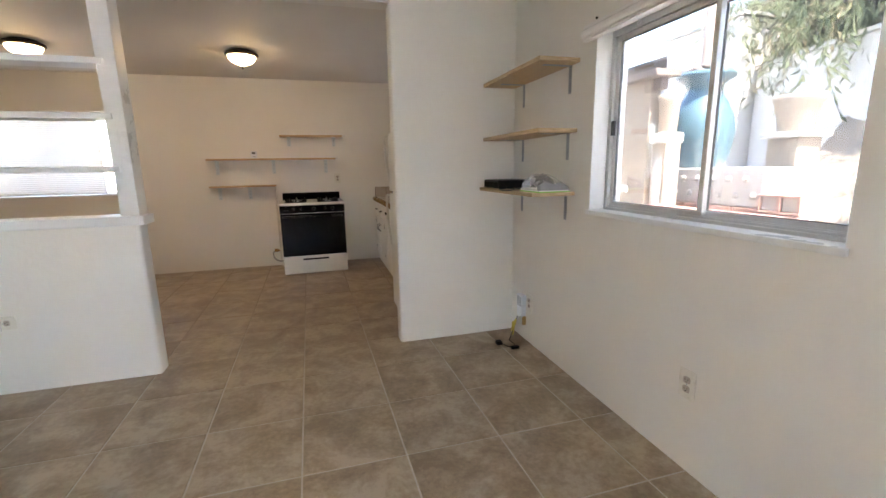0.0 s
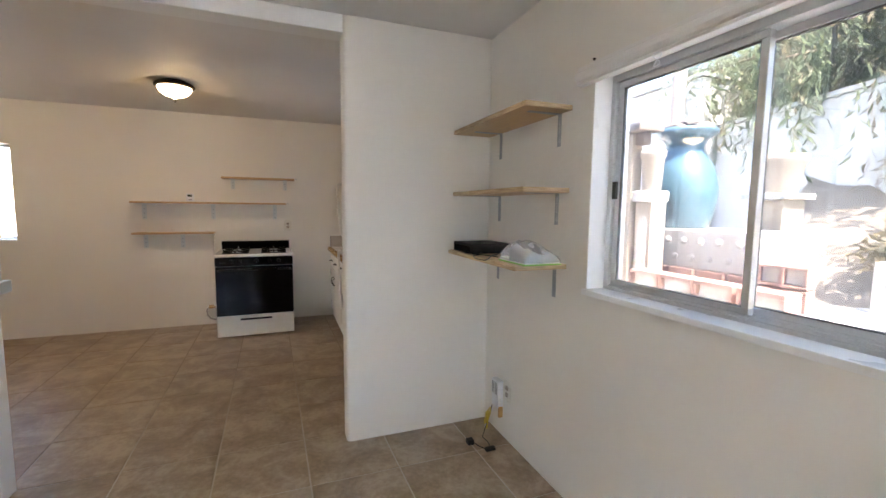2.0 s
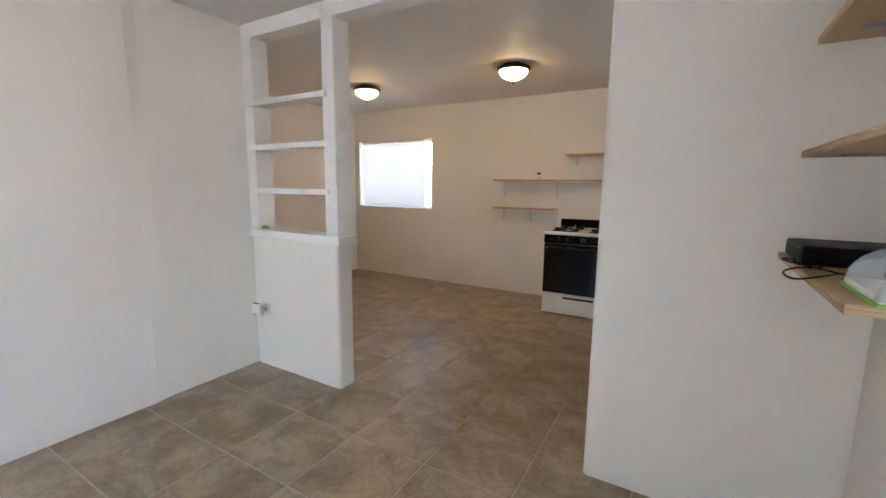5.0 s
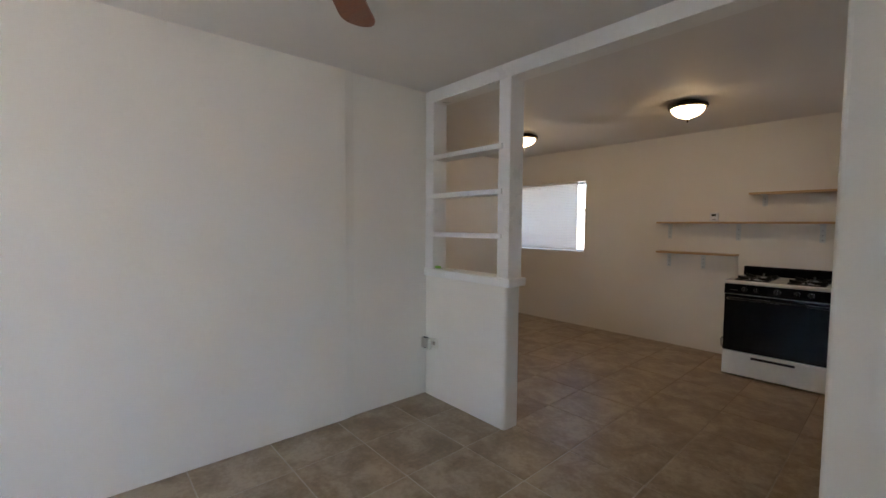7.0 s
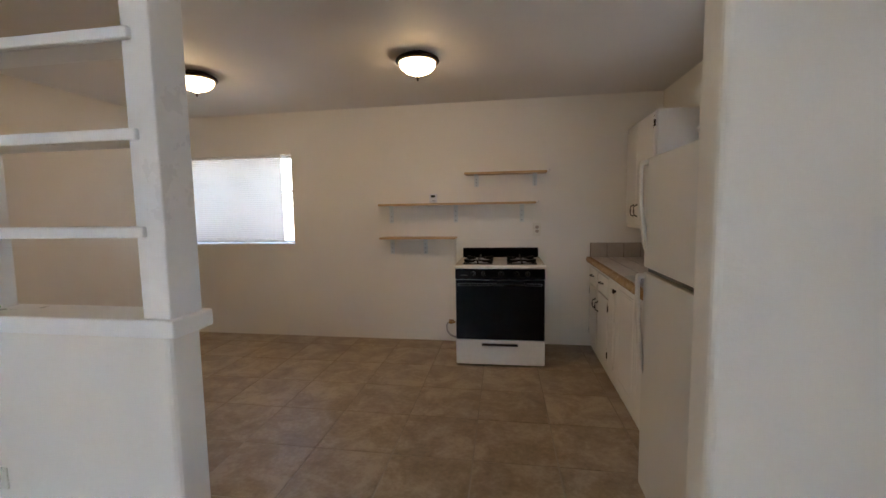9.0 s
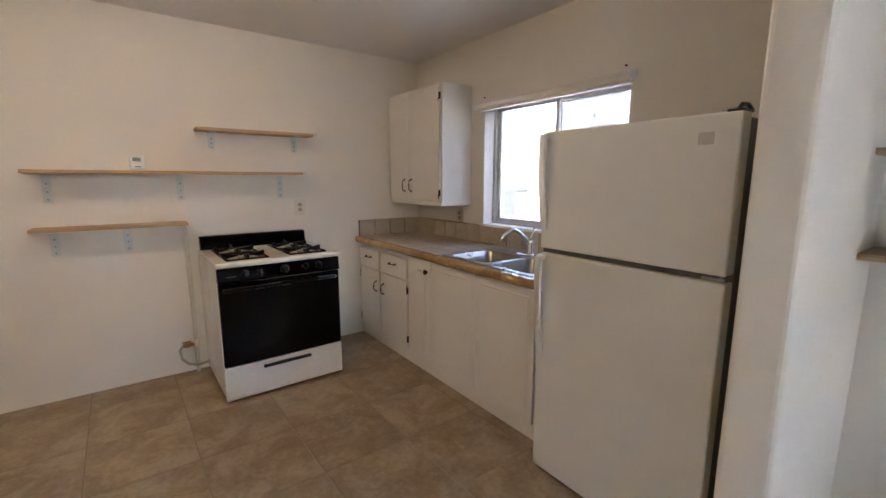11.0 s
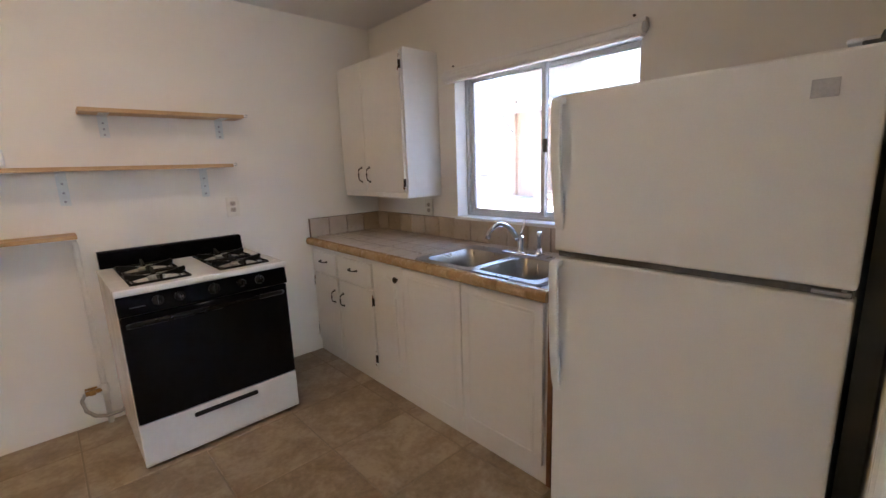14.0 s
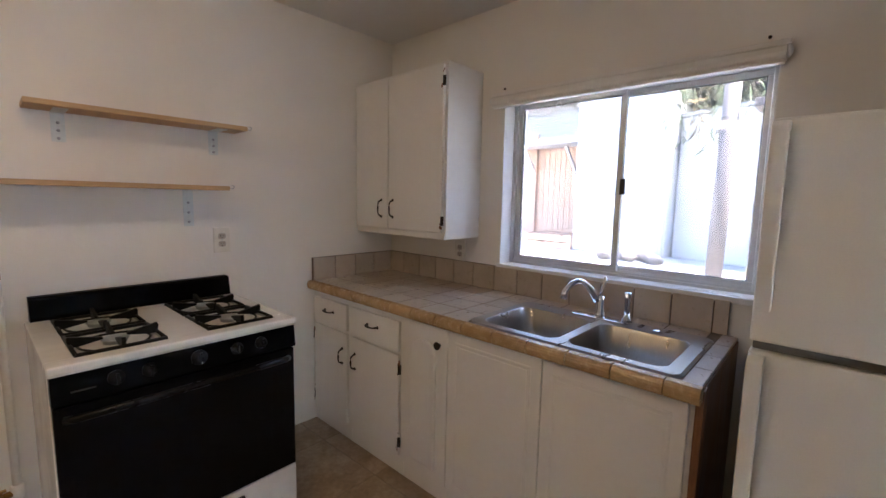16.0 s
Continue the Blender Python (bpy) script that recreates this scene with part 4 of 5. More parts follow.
def rounded(x0, x1, y0, y1, r, n=6):
    return arc(x1 - r, y1 - r, r, 0, 90, n) + arc(x0 + r, y1 - r, r, 90, 180, n) + arc(x0 + r, y0 + r, r, 180, 270, n) + arc(x1 - r, y0 + r, r, 270, 360, n)


def sink():
    x0, x1, y0, y1 = SINK
    s = thing("kitchen_sink", ((x0 + x1) / 2, (y0 + y1) / 2, TOPZ), "double-bowl brushed steel sink set in the worktop", "sink")
    cx, cy = (x0 + x1) / 2, (y0 + y1) / 2
    hx, hy = (x1 - x0) / 2, (y1 - y0) / 2
    bowls = [(-hx + 0.045, hx - 0.105, -hy + 0.05, -0.018), (-hx + 0.045, hx - 0.105, 0.018, hy - 0.05)]
    rim = bmesh.new()
    outer = [rim.verts.new((x, y, 0.0)) for x, y in rounded(-hx, hx, -hy, hy, 0.035)]
    o2 = [rim.verts.new((x, y, 0.007)) for x, y in rounded(-hx + 0.008, hx - 0.008, -hy + 0.008, hy - 0.008, 0.03)]
    inner = []
    for b in bowls:
        inner.append([rim.verts.new((x, y, 0.006)) for x, y in rounded(*b, 0.05)])
    for k in range(len(outer)):
        rim.faces.new((outer[k], outer[(k + 1) % len(outer)], o2[(k + 1) % len(outer)], o2[k]))
    es = []
    for lp in [o2] + inner:
        for k in range(len(lp)):
            a, b2 = lp[k], lp[(k + 1) % len(lp)]
            es.append(rim.edges.get((a, b2)) or rim.edges.new((a, b2)))
    bmesh.ops.triangle_fill(rim, edges=es, use_beauty=True)
    for f in list(rim.faces):
        c = f.calc_center_median()
        if any(b[0] + 0.012 < c.x < b[1] - 0.012 and b[2] + 0.012 < c.y < b[3] - 0.012 for b in bowls) and all(abs(v.co.z - 0.006) < 1e-4 for v in f.verts):
            rim.faces.remove(f)
    bmesh.ops.recalc_face_normals(rim, faces=rim.faces)
    part("rim", rim, STEEL, s)
    for b in bowls:
        bw = bmesh.new()
        rings = []
        for ins, z, r in ((0.0, 0.006, 0.05), (0.004, 0.002, 0.05), (0.010, -0.10, 0.055), (0.022, -0.150, 0.06), (0.045, -0.165, 0.06), (0.12, -0.170, 0.03)):
            rings.append([bw.verts.new((x, y, z)) for x, y in rounded(b[0] + ins, b[1] - ins, b[2] + ins, b[3] - ins, r)])
        for a, c in zip(rings, rings[1:]):
            for k in range(len(a)):
                f = bw.faces.new((a[k], a[(k + 1) % len(a)], c[(k + 1) % len(a)], c[k]))
                f.smooth = True
        bw.faces.new(rings[-1])
        bmesh.ops.recalc_face_normals(bw, faces=bw.faces)
        bo = part("bowl", bw, STEEL, s)
        part("drain", lathe(B(), [(0.045, -0.169), (0.043, -0.166), (0.03, -0.168), (0.012, -0.169), (0.01, -0.164), (0.0, -0.163)], ((b[0] + b[1]) / 2, (b[2] + b[3]) / 2, 0), 24), ZINC, bo)
    part("hole_cover", lathe(B(), [(0.017, 0.006), (0.017, 0.010), (0.008, 0.013), (0.0, 0.013)], (hx - 0.06, -0.22, 0), 20), CHROME, s)
    return s


sink()


def faucet():
    z0 = TOPZ + 0.007
    f = thing("kitchen_faucet", (1.935, 4.955, z0), "chrome single-lever kitchen faucet on the sink", "faucet")
    base = slab(B(), rounded(-0.028, 0.028, -0.125, 0.125, 0.027), 0, 0.009, None, 0.004)
    part("base_plate", base, CHROME, f)
    part("body", lathe(B(), [(0.026, 0.009), (0.024, 0.02), (0.020, 0.035), (0.021, 0.085), (0.017, 0.10), (0.0, 0.104)], seg=24), CHROME, f)
    sp_pts = []
    for i in range(13):
        u = i / 12
        sp_pts.append((-0.015 - 0.150 * u, 0.01 + 0.075 * u, 0.045 + 0.125 * math.sin(math.pi * (0.08 + 0.70 * u)) ** 0.9))
    sp_pts.append((-0.170, 0.0885, 0.098))
    part("spout", tube(B(), sp_pts, [0.0155] * 4 + [0.0125] * 8 + [0.0135, 0.014], 12), CHROME, f)
    lv = B()
    tube(lv, [(0.0, 0.0, 0.10), (0.003, -0.004, 0.125), (0.012, -0.012, 0.165), (0.016, -0.008, 0.185)], [0.014, 0.011, 0.008, 0.006], 10, flat=0.75)
    part("lever", lv, CHROME, f)
    part("hose_guide", lathe(B(), [(0.023, 0.0), (0.022, 0.012), (0.014, 0.018), (0.012, 0.03)], (0.008, -0.112, 0.009), 20), CHROME, f)
    part("side_spray", lathe(B(), [(0.011, 0.03), (0.013, 0.05), (0.013, 0.085), (0.016, 0.095), (0.016, 0.118), (0.010, 0.124), (0.0, 0.124)], (0.008, -0.112, 0.009), 18), CHROME, f, "chrome side spray")


faucet()


# ---------------------------------------------------------------- wall cabinet
def wall_cabinet():
    y0, y1, z0, z1, xf = 5.762, 6.545, 1.180, 2.103, 1.812
    cy = (y0 + y1) / 2
    c = thing("wall_cabinet", (xf, cy, z0), "white painted two-door wall cabinet with bronze handles", "cabinet")
    h, hz = (y1 - y0) / 2, z1 - z0
    b = box(B(), 0.002, XK - xf - 0.002, -h, h, 0, hz, 0.003)
    part("body", b, CABPAINT, c)
    part("bottom_rail", box(B(), -0.004, 0.002, -h + 0.004, h - 0.004, 0.0, 0.030), CABPAINT, c)
    s = 6.218 - cy
    for a, bb, hy, hg in ((-h + 0.016, s - 0.004, s - 0.045, -h + 0.016), (s + 0.004, h - 0.012, s + 0.06, h - 0.012)):
        d = part("door", panel_front(0.001, a, bb, 0.036, hz - 0.018, "plain")[0], CABPAINT, c)
        bar_pull(d, -0.018, hy, 0.155, True, 0.10)
        if hg < 0:
            hinge(d, -0.012, hg, 0.10)
            hinge(d, -0.012, hg, hz - 0.10)


wall_cabinet()


# ---------------------------------------------------------------- refrigerator
def fridge():
    y0, y1, x0, x1, h = 3.628, 4.366, 1.335, 2.045, 1.585
    cy = (y0 + y1) / 2
    f = thing("refrigerator", (x0, cy, 0.0), "cream-white top-freezer refrigerator beside the partition", "refrigerator")
    w = (y1 - y0) / 2
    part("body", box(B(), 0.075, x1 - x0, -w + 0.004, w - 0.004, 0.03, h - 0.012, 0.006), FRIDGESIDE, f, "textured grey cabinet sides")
    part("grille", box(B(), 0.03, 0.075, -w + 0.01, w - 0.01, 0.012, 0.075, 0.004), DARKGREY, f)
    for yy in (-w + 0.06, w - 0.06):
        part("foot", lathe(B(), [(0.02, 0), (0.02, 0.014), (0.012, 0.016), (0.012, 0.03)], (0.09, yy, 0), 12), BLACKPLASTIC, f)
        part("foot", lathe(B(), [(0.02, 0), (0.02, 0.014), (0.012, 0.016), (0.012, 0.03)], (0.66, yy, 0), 12), BLACKPLASTIC, f)
    for name, z0, z1, hz0, hz1 in (("lower_door", 0.02, 1.062, 0.56, 1.056), ("freezer_door", 1.085, h, 1.14, 1.575)):
        d = part(name, box(B(), 0.0, 0.066, -w, w, z0, z1, 0.010, 4), FRIDGE, f)
        part("seal", box(B(), 0.066, 0.0745, -w + 0.012, w - 0.012, z0 + 0.01, z1 - 0.01), GASKET, d)
        # long moulded loop handle along the opening edge, deep at its top end and running out below
        outer = [(0.006, hz1), (-0.026, hz1), (-0.036, hz1 - 0.010), (-0.038, hz1 - 0.05), (-0.035, hz1 - 0.18), (-0.026, hz0 + 0.17), (-0.012, hz0 + 0.06), (0.004, hz0)]
        inner = [(0.006, hz0 + 0.075), (-0.008, hz0 + 0.16), (-0.019, hz1 - 0.18), (-0.022, hz1 - 0.05), (-0.020, hz1 - 0.022), (0.006, hz1 - 0.020)]
        hd = slab(B(), outer + inner, w - 0.034, w - 0.002, Matrix(((1, 0, 0, 0), (0, 0, 1, 0), (0, 1, 0, 0), (0, 0, 0, 1))))
        bmesh.ops.bevel(hd, geom=hd.edges[:], offset=0.0045, segments=3, profile=0.6, affect="EDGES", clamp_overlap=True)
        for f2 in hd.faces:
            f2.smooth = True
        part("handle", hd, FRIDGE, d, "long moulded white handle")
    part("gap_trim", box(B(), 0.02, 0.0745, -w + 0.006, w - 0.006, 1.064, 1.083), GASKET, f, "grey strip between the doors")
    hg = box(B(), 0.012, 0.06, -w + 0.008, -w + 0.075, 1.066, 1.076, 0.002)
    tube(hg, [(0.025, -w + 0.02, 1.058), (0.025, -w + 0.02, 1.09)], 0.007, 8)
    part("middle_hinge", hg, ZINC, f)
    th = box(B(), 0.01, 0.09, -w + 0.004, -w + 0.05, h + 0.001, h + 0.009, 0.003)
    tube(th, [(0.015, -w + 0.02, h + 0.006), (0.03, -w + 0.018, h + 0.022), (0.07, -w + 0.016, h + 0.024), (0.10, -w + 0.014, h + 0.010)], 0.006, 8)
    part("top_hinge", th, DARKGREY, f)
    part("hinge_cover", box(B(), 0.03, 0.10, -w + 0.02, -w + 0.075, h + 0.009, h + 0.020, 0.005), WHITEPLASTIC, f)
    part("badge", box(B(), -0.0025, 0.0005, -w + 0.072, -w + 0.118, 1.492, 1.530, 0.001), BADGE, f, "plain square metal badge")


fridge()


# ---------------------------------------------------------------- shelves on brackets
def bracket(parent, x, y, z, out, down, along, w=0.028):
    """A stamped steel angle under a shelf: wall leg down, shelf leg out, with screws. along 'x': wall faces -y; 'y': wall faces -x."""
    b = B()
    t = 0.003
    if along == "x":
        box(b, x - w / 2, x + w / 2, y - t, y, z - down, z, 0.001, 1)
        box(b, x - w / 2, x + w / 2, y - out, y - t, z - t, z, 0.001, 1)
        box(b, x - 0.004, x + 0.004, y - t - 0.003, y - t, z - down * 0.9, z - 0.02)
    else:
        box(b, x - t, x, y - w / 2, y + w / 2, z - down, z, 0.001, 1)
        box(b, x - out, x - t, y - w / 2, y + w / 2, z - t, z, 0.001, 1)
        box(b, x - t - 0.003, x - t, y - 0.004, y + 0.004, z - down * 0.9, z - 0.02)
    br = part("bracket", b, PALEZINC if along == "x" else ZINC, parent, "zinc shelf bracket")
    for u in (0.35, 0.62, 0.88):
        p = (x, y - t, z - down * u) if along == "x" else (x - t, y, z - down * u)
        part("screw", lathe(B(), [(0.006, 0), (0.006, 0.003), (0.002, 0.005)], p, 10, pose(0, 0, 0, 90, 0, 0) if along == "x" else pose(0, 0, 0, 0, -90, 0)), ZINC, br)
    return br


def kitchen_shelf(x0, x1, z, depth, brackets, label, tilt=0.0, down=0.13, hook=False):
    s = thing("wall_shelf", (x0, YB, z), label, "shelf", "kitchen wall shelves")
    n = x1 - x0
    b = box(B(), 0, n, -depth, -0.001, -0.020, 0.0, 0.003, 2)
    part("board", b, PINE, s)
    for bx in brackets:
        bracket(s, bx - x0, -0.0005, -0.0205, depth - 0.03, down, "x", 0.044)
    if hook:
        hk = tube(B(), [(n - 0.002, -depth + 0.03, -0.010), (n + 0.016, -depth + 0.03, -0.010)] + [(n + 0.022 + 0.008 * math.cos(a), -depth + 0.03, -0.003 + 0.008 * math.sin(a)) for a in (-1.6, -0.8, 0, 0.8, 1.6, 2.4)], 0.0018, 6)
        part("cup_hook", hk, ZINC, s)
    return s


kitchen_shelf(0.268, 1.050, 1.727, 0.165, (0.372, 0.945), "short pine shelf on steel brackets above the stove", down=0.115, hook=True)
kitchen_shelf(-0.602, 0.948, 1.436, 0.19, (-0.518, 0.158, 0.821), "long pine shelf on three steel brackets", down=0.175, hook=True)
kitchen_shelf(-0.608, 0.172, 1.098, 0.165, (-0.518, -0.161), "short pine shelf beside the gas pipe", down=0.16)


def living_shelf(z, depth, label):
    s = thing("wall_shelf", (XE, 2.62, z), label, "shelf", "plywood corner shelves")
    n = YP - 2.62 - 0.002
    b = box(B(), -depth, -0.001, 0.003, n, -0.022, 0.0)
    part("board", b, PLY, s)
    part("end_edge", box(B(), -depth, -0.001, 0.0, 0.003, -0.022, 0.0), PLYEDGE, s, "layered plywood end grain")
    part("front_edge", box(B(), -depth - 0.003, -depth, 0.0, n, -0.022, 0.0), PLYEDGE, s)
    for by in (0.09, 0.66):
        bracket(s, -0.0005, by, -0.0225, 0.175, 0.15, "y")
    return s


living_shelf(1.860, 0.243, "upper plywood shelf on zinc brackets in the corner")
living_shelf(1.490, 0.245, "middle plywood shelf on zinc brackets in the corner")
living_shelf(1.136, 0.272, "lower plywood shelf holding a modem and papers")

def smooth_path(pts, n=5):
    """Points of a soft curve through the given ones."""
    v = [Vector(p) for p in pts]
    v = [v[0]] + v + [v[-1]]
    out = []
    for p0, p1, p2, p3 in zip(v, v[1:], v[2:], v[3:]):
        for k in range(n):
            s = k / n
            out.append(0.5 * (2 * p1 + (p2 - p0) * s + (2 * p0 - 5 * p1 + 4 * p2 - p3) * s * s + (3 * p1 - p0 - 3 * p2 + p3) * s ** 3))
    return [tuple(p) for p in out] + [pts[-1]]


# modem with its cable
md = thing("modem", (1.992, 3.225, 1.136), "flat black modem box lying on the shelf", "modem")
part("case", box(B(), -0.125, 0.125, -0.125, 0.135, 0.004, 0.060, 0.010, 3), BLACKPLASTIC, md)
part("front_strip", box(B(), -0.1265, -0.1245, -0.11, 0.12, 0.014, 0.046, 0.0), BLACKGLOSS, md, "glossy dark front strip")
part("cable", tube(B(), smooth_path([(-0.06, -0.115, 0.02), (-0.075, -0.14, 0.008), (-0.10, -0.165, 0.0045), (-0.142, -0.20, 0.006), (-0.18, -0.275, 0.007), (-0.192, -0.34, 0.006), (-0.178, -0.395, 0.006), (-0.125, -0.33, 0.0045), (-0.07, -0.25, 0.0045), (-0.02, -0.19, 0.0045), (0.03, -0.15, 0.006), (0.06, -0.125, 0.02)]), 0.0028, 6), BLACKPLASTIC, md, "thin black looped cable")
for dx in (-0.10, 0.10):
    for dy in (-0.10, 0.11):
        part("foot", lathe(B(), [(0.008, 0), (0.008, 0.005)], (dx, dy, 0), 10), BLACKPLASTIC, md)
pts = [(-0.05 - 0.11 * math.sin(i / 14 * math.pi) + 0.02 * math.sin(i), -0.24 + 0.20 * i / 14 - 0.05 * math.cos(i * 0.6), 0.006 + 0.012 * math.sin(i / 14 * math.pi) ** 2) for i in range(15)]
part("cable", tube(B(), pts, 0.0028, 6), BLACKPLASTIC, md, "thin black cable in a loop")


# papers in a plastic bag
def paper_bag(at):
    t = thing("paper_bundle", at, "stack of papers in a clear plastic bag, green edge", "papers")
    part("papers", box(B(), -0.09, 0.095, -0.140, 0.09, 0.006, 0.020, 0.001, 1), PAPER, t)
    part("green_card", box(B(), -0.095, 0.10, -0.148, 0.096, 0.0, 0.006), GREEN, t, "lime green card at the bottom")
    b = bmesh.new()
    nu, nv = 26, 18
    grid = []
    for j in range(nv + 1):
        row = []
        for i in range(nu + 1):
            u, v = i / nu * 2 - 1, j / nv * 2 - 1
            edge = max(0.0, (1 - u ** 4) * (1 - v ** 4))
            bulge = 0.088 * edge ** 0.42 * (0.55 + 0.45 * math.exp(-((v - 0.35) ** 2) * 2.4))
            crinkle = noise.noise(Vector((u * 2.1, v * 2.4, 0.3))) * 0.012 + noise.noise(Vector((u * 7, v * 3, 1.3))) * 0.006
            row.append(b.verts.new((0.003 + 0.100 * u, -0.026 + 0.125 * v, 0.0125 + max(0.0, bulge + crinkle * edge))))
        grid.append(row)
    for j in range(nv):
        for i in range(nu):
            f = b.faces.new((grid[j][i], grid[j][i + 1], grid[j + 1][i + 1], grid[j + 1][i]))
            f.smooth = True
    part("bag", b, FILM, t, "crumpled clear plastic bag")


paper_bag((1.998, 2.760, 1.136))


# ---------------------------------------------------------------- outlets and wiring
def outlet(at, facing, label):
    """A duplex outlet on its plate; facing: degrees about z of the way that it faces, 0 is towards -y."""
    t = thing("wall_outlet", at, label, "outlet", "duplex wall outlets", turn=facing)
    part("plate", box(B(), -0.040, 0.040, -0.007, 0.0, -0.064, 0.064, 0.0035, 2), PLATE, t)
    for dz in (-0.02, 0.02):
        r = part("receptacle", slab(B(), rounded(-0.017, 0.017, -0.0145, 0.0145, 0.009), 0, 0.003, pose(0, -0.0065, dz, 90, 0, 0)), SOCKET, t)
        sl = box(B(), -0.008, -0.0055, -0.0105, -0.0092, dz - 0.002, dz + 0.007)
        box(sl, 0.0055, 0.008, -0.0105, -0.0092, dz - 0.001, dz + 0.006)
        box(sl, -0.0025, 0.0025, -0.0105, -0.0092, dz - 0.010, dz - 0.005)
        part("slots", sl, SLOT, r)
    part("screw", lathe(B(), [(0.003, 0), (0.003, 0.0015)], (0, -0.006, 0), 8, pose(0, 0, 0, 90, 0, 0)), ZINC, t)
    return t


outlet((0.967, YB, 1.165), 0, "ivory duplex outlet on the kitchen back wall")
outlet((XK, 5.90, 1.088), -90, "ivory duplex outlet under the wall cabinet")
outlet((XE, 1.748, 0.385), -90, "ivory duplex outlet low on the wall")
outlet((XE, 3.128, 0.305), -90, "ivory duplex outlet beside the phone box")
low_outlet = outlet((-1.10, YP, 0.44), 0, "ivory outlet set sideways low on the half wall")
low_outlet.matrix_world = pose(-1.10, YP, 0.44, 0, 90, 0)
pi = thing("plug_in_box", (-1.15, YP - 0.008, 0.432), "white plug-in box in the outlet", "plug")
part("case", box(B(), -0.046, 0.046, -0.040, 0.0, -0.044, 0.044, 0.012, 4), PLATE, pi)
part("top_slot", box(B(), -0.036, 0.026, -0.034, -0.012, 0.0425, 0.0455, 0.001, 1), SLOT, pi, "dark slot along the top")
part("lower_slot", box(B(), -0.010, 0.014, -0.0415, -0.038, -0.038, -0.031, 0.001, 1), SLOT, pi)

nb = thing("phone_box", (XE, 3.225, 0.26), "white slotted phone junction box on the wall", "junction box")
part("cover", box(B(), -0.038, 0.0, -0.042, 0.042, -0.02, 0.085, 0.004, 2), WHITEPLASTIC, nb)
part("lower_cover", box(B(), -0.034, 0.0, -0.040, 0.044, -0.085, -0.022, 0.004, 2), WHITEPLASTIC, nb)
for i in range(7):
    for y in (-0.030, 0.006):
        part("vent_slot", box(B(), -0.0392, -0.0378, y, y + 0.024, 0.0 + i * 0.011, 0.005 + i * 0.011), GASKET, nb)
part("connector", box(B(), -0.030, -0.004, -0.050, -0.034, -0.14, -0.075, 0.003), ORANGECARD, nb, "tan plug hanging below")
wire = thing("wire_bundle", (2.085, 3.30, 0.0), "coiled yellow telephone wires by the corner", "wires")
for k in range(5):
    pts = []
    for i in range(16):
        a = i / 16 * math.tau
        pts.append((0.018 * math.cos(a + k) * (0.7 + 0.1 * k) - 0.01 + 0.004 * k, 0.036 * math.cos(a + 0.7 * k) - 0.02 + 0.004 * k, 0.062 + 0.052 * math.sin(a) + 0.005 * k))
    part("wire_loop", tube(B(), pts, 0.0042, 6, closed=True), YELLOWWIRE, wire)
part("white_lead", tube(B(), [(0.03, -0.05, 0.18), (0.02, -0.035, 0.13), (0.0, -0.02, 0.08), (-0.01, -0.01, 0.03), (-0.01, 0.0, 0.004)], 0.003, 6), WHITEPLASTIC, wire)
adapter = thing("power_adapter", (1.945, 3.115, 0.0), "small black plug and lead on the floor", "adapter")
part("plug", box(B(), -0.055, -0.015, 0.030, 0.075, 0.0, 0.028, 0.006, 2), BLACKPLASTIC, adapter)
part("coupler", box(B(), 0.015, 0.075, -0.065, -0.035, 0.0, 0.018, 0.005, 2), BLACKPLASTIC, adapter)
part("lead", tube(B(), [(-0.02, 0.045, 0.012), (0.0, 0.0, 0.005), (0.02, -0.03, 0.005), (0.03, -0.048, 0.008)], 0.003, 6), BLACKPLASTIC, adapter)
part("lead", tube(B(), [(0.05, -0.045, 0.008), (0.07, 0.02, 0.004), (0.065, 0.09, 0.004), (0.11, 0.14, 0.03), (0.145, 0.155, 0.10), (0.165, 0.16, 0.16)], 0.0026, 6), BLACKPLASTIC, adapter)

# thermostat
th = thing("thermostat", (-0.070, YB, 1.486), "small white thermostat on the wall above the shelf", "thermostat")
part("case", box(B(), -0.040, 0.040, -0.028, 0.0, -0.040, 0.046, 0.012, 4), WHITEPLASTIC, th)
part("display", box(B(), -0.022, 0.022, -0.030, -0.027, 0.010, 0.034, 0.001), LCD, th, "dark lcd display")
part("slide", box(B(), -0.012, 0.020, -0.0305, -0.027, -0.026, -0.020, 0.001), GASKET, th)

# gas pipe, valve and hose
gp = thing("gas_pipe", (0.160, YB - 0.03, 0.0), "white painted gas pipe with brass valve and hose", "pipe")
part("riser", tube(B(), [(0, 0, 0.0), (0, 0, 1.04), (-0.004, 0.006, 1.06), (-0.012, 0.022, 1.065)], 0.0135, 12), PIPEPAINT, gp)
part("tee", lathe(B(), [(0.016, 0.18), (0.021, 0.185), (0.021, 0.235), (0.016, 0.24)], seg=16), PIPEPAINT, gp)
vb = B()
tube(vb, [(-0.014, -0.004, 0.21), (-0.085, -0.012, 0.21)], 0.013, 10)
box(vb, -0.070, -0.040, -0.026, 0.004, 0.196, 0.224, 0.004)
box(vb, -0.085, -0.030, -0.004, 0.002, 0.224, 0.236, 0.002)
part("valve", vb, BRASS, gp, "worn brass valve")
part("hose", tube(B(), [(-0.085, -0.012, 0.21), (-0.105, -0.02, 0.18), (-0.095, -0.04, 0.125), (-0.06, -0.06, 0.09), (-0.01, -0.07, 0.075), (0.05, -0.075, 0.08), (0.09, -0.075, 0.10)], 0.010, 10), HOSE, gp, "grey flexible gas hose")
pk = thing("paper_packet", (-1.14, YP + 0.035, 1.033), "small crumpled green packet on the sill", "packet")
bm = B()
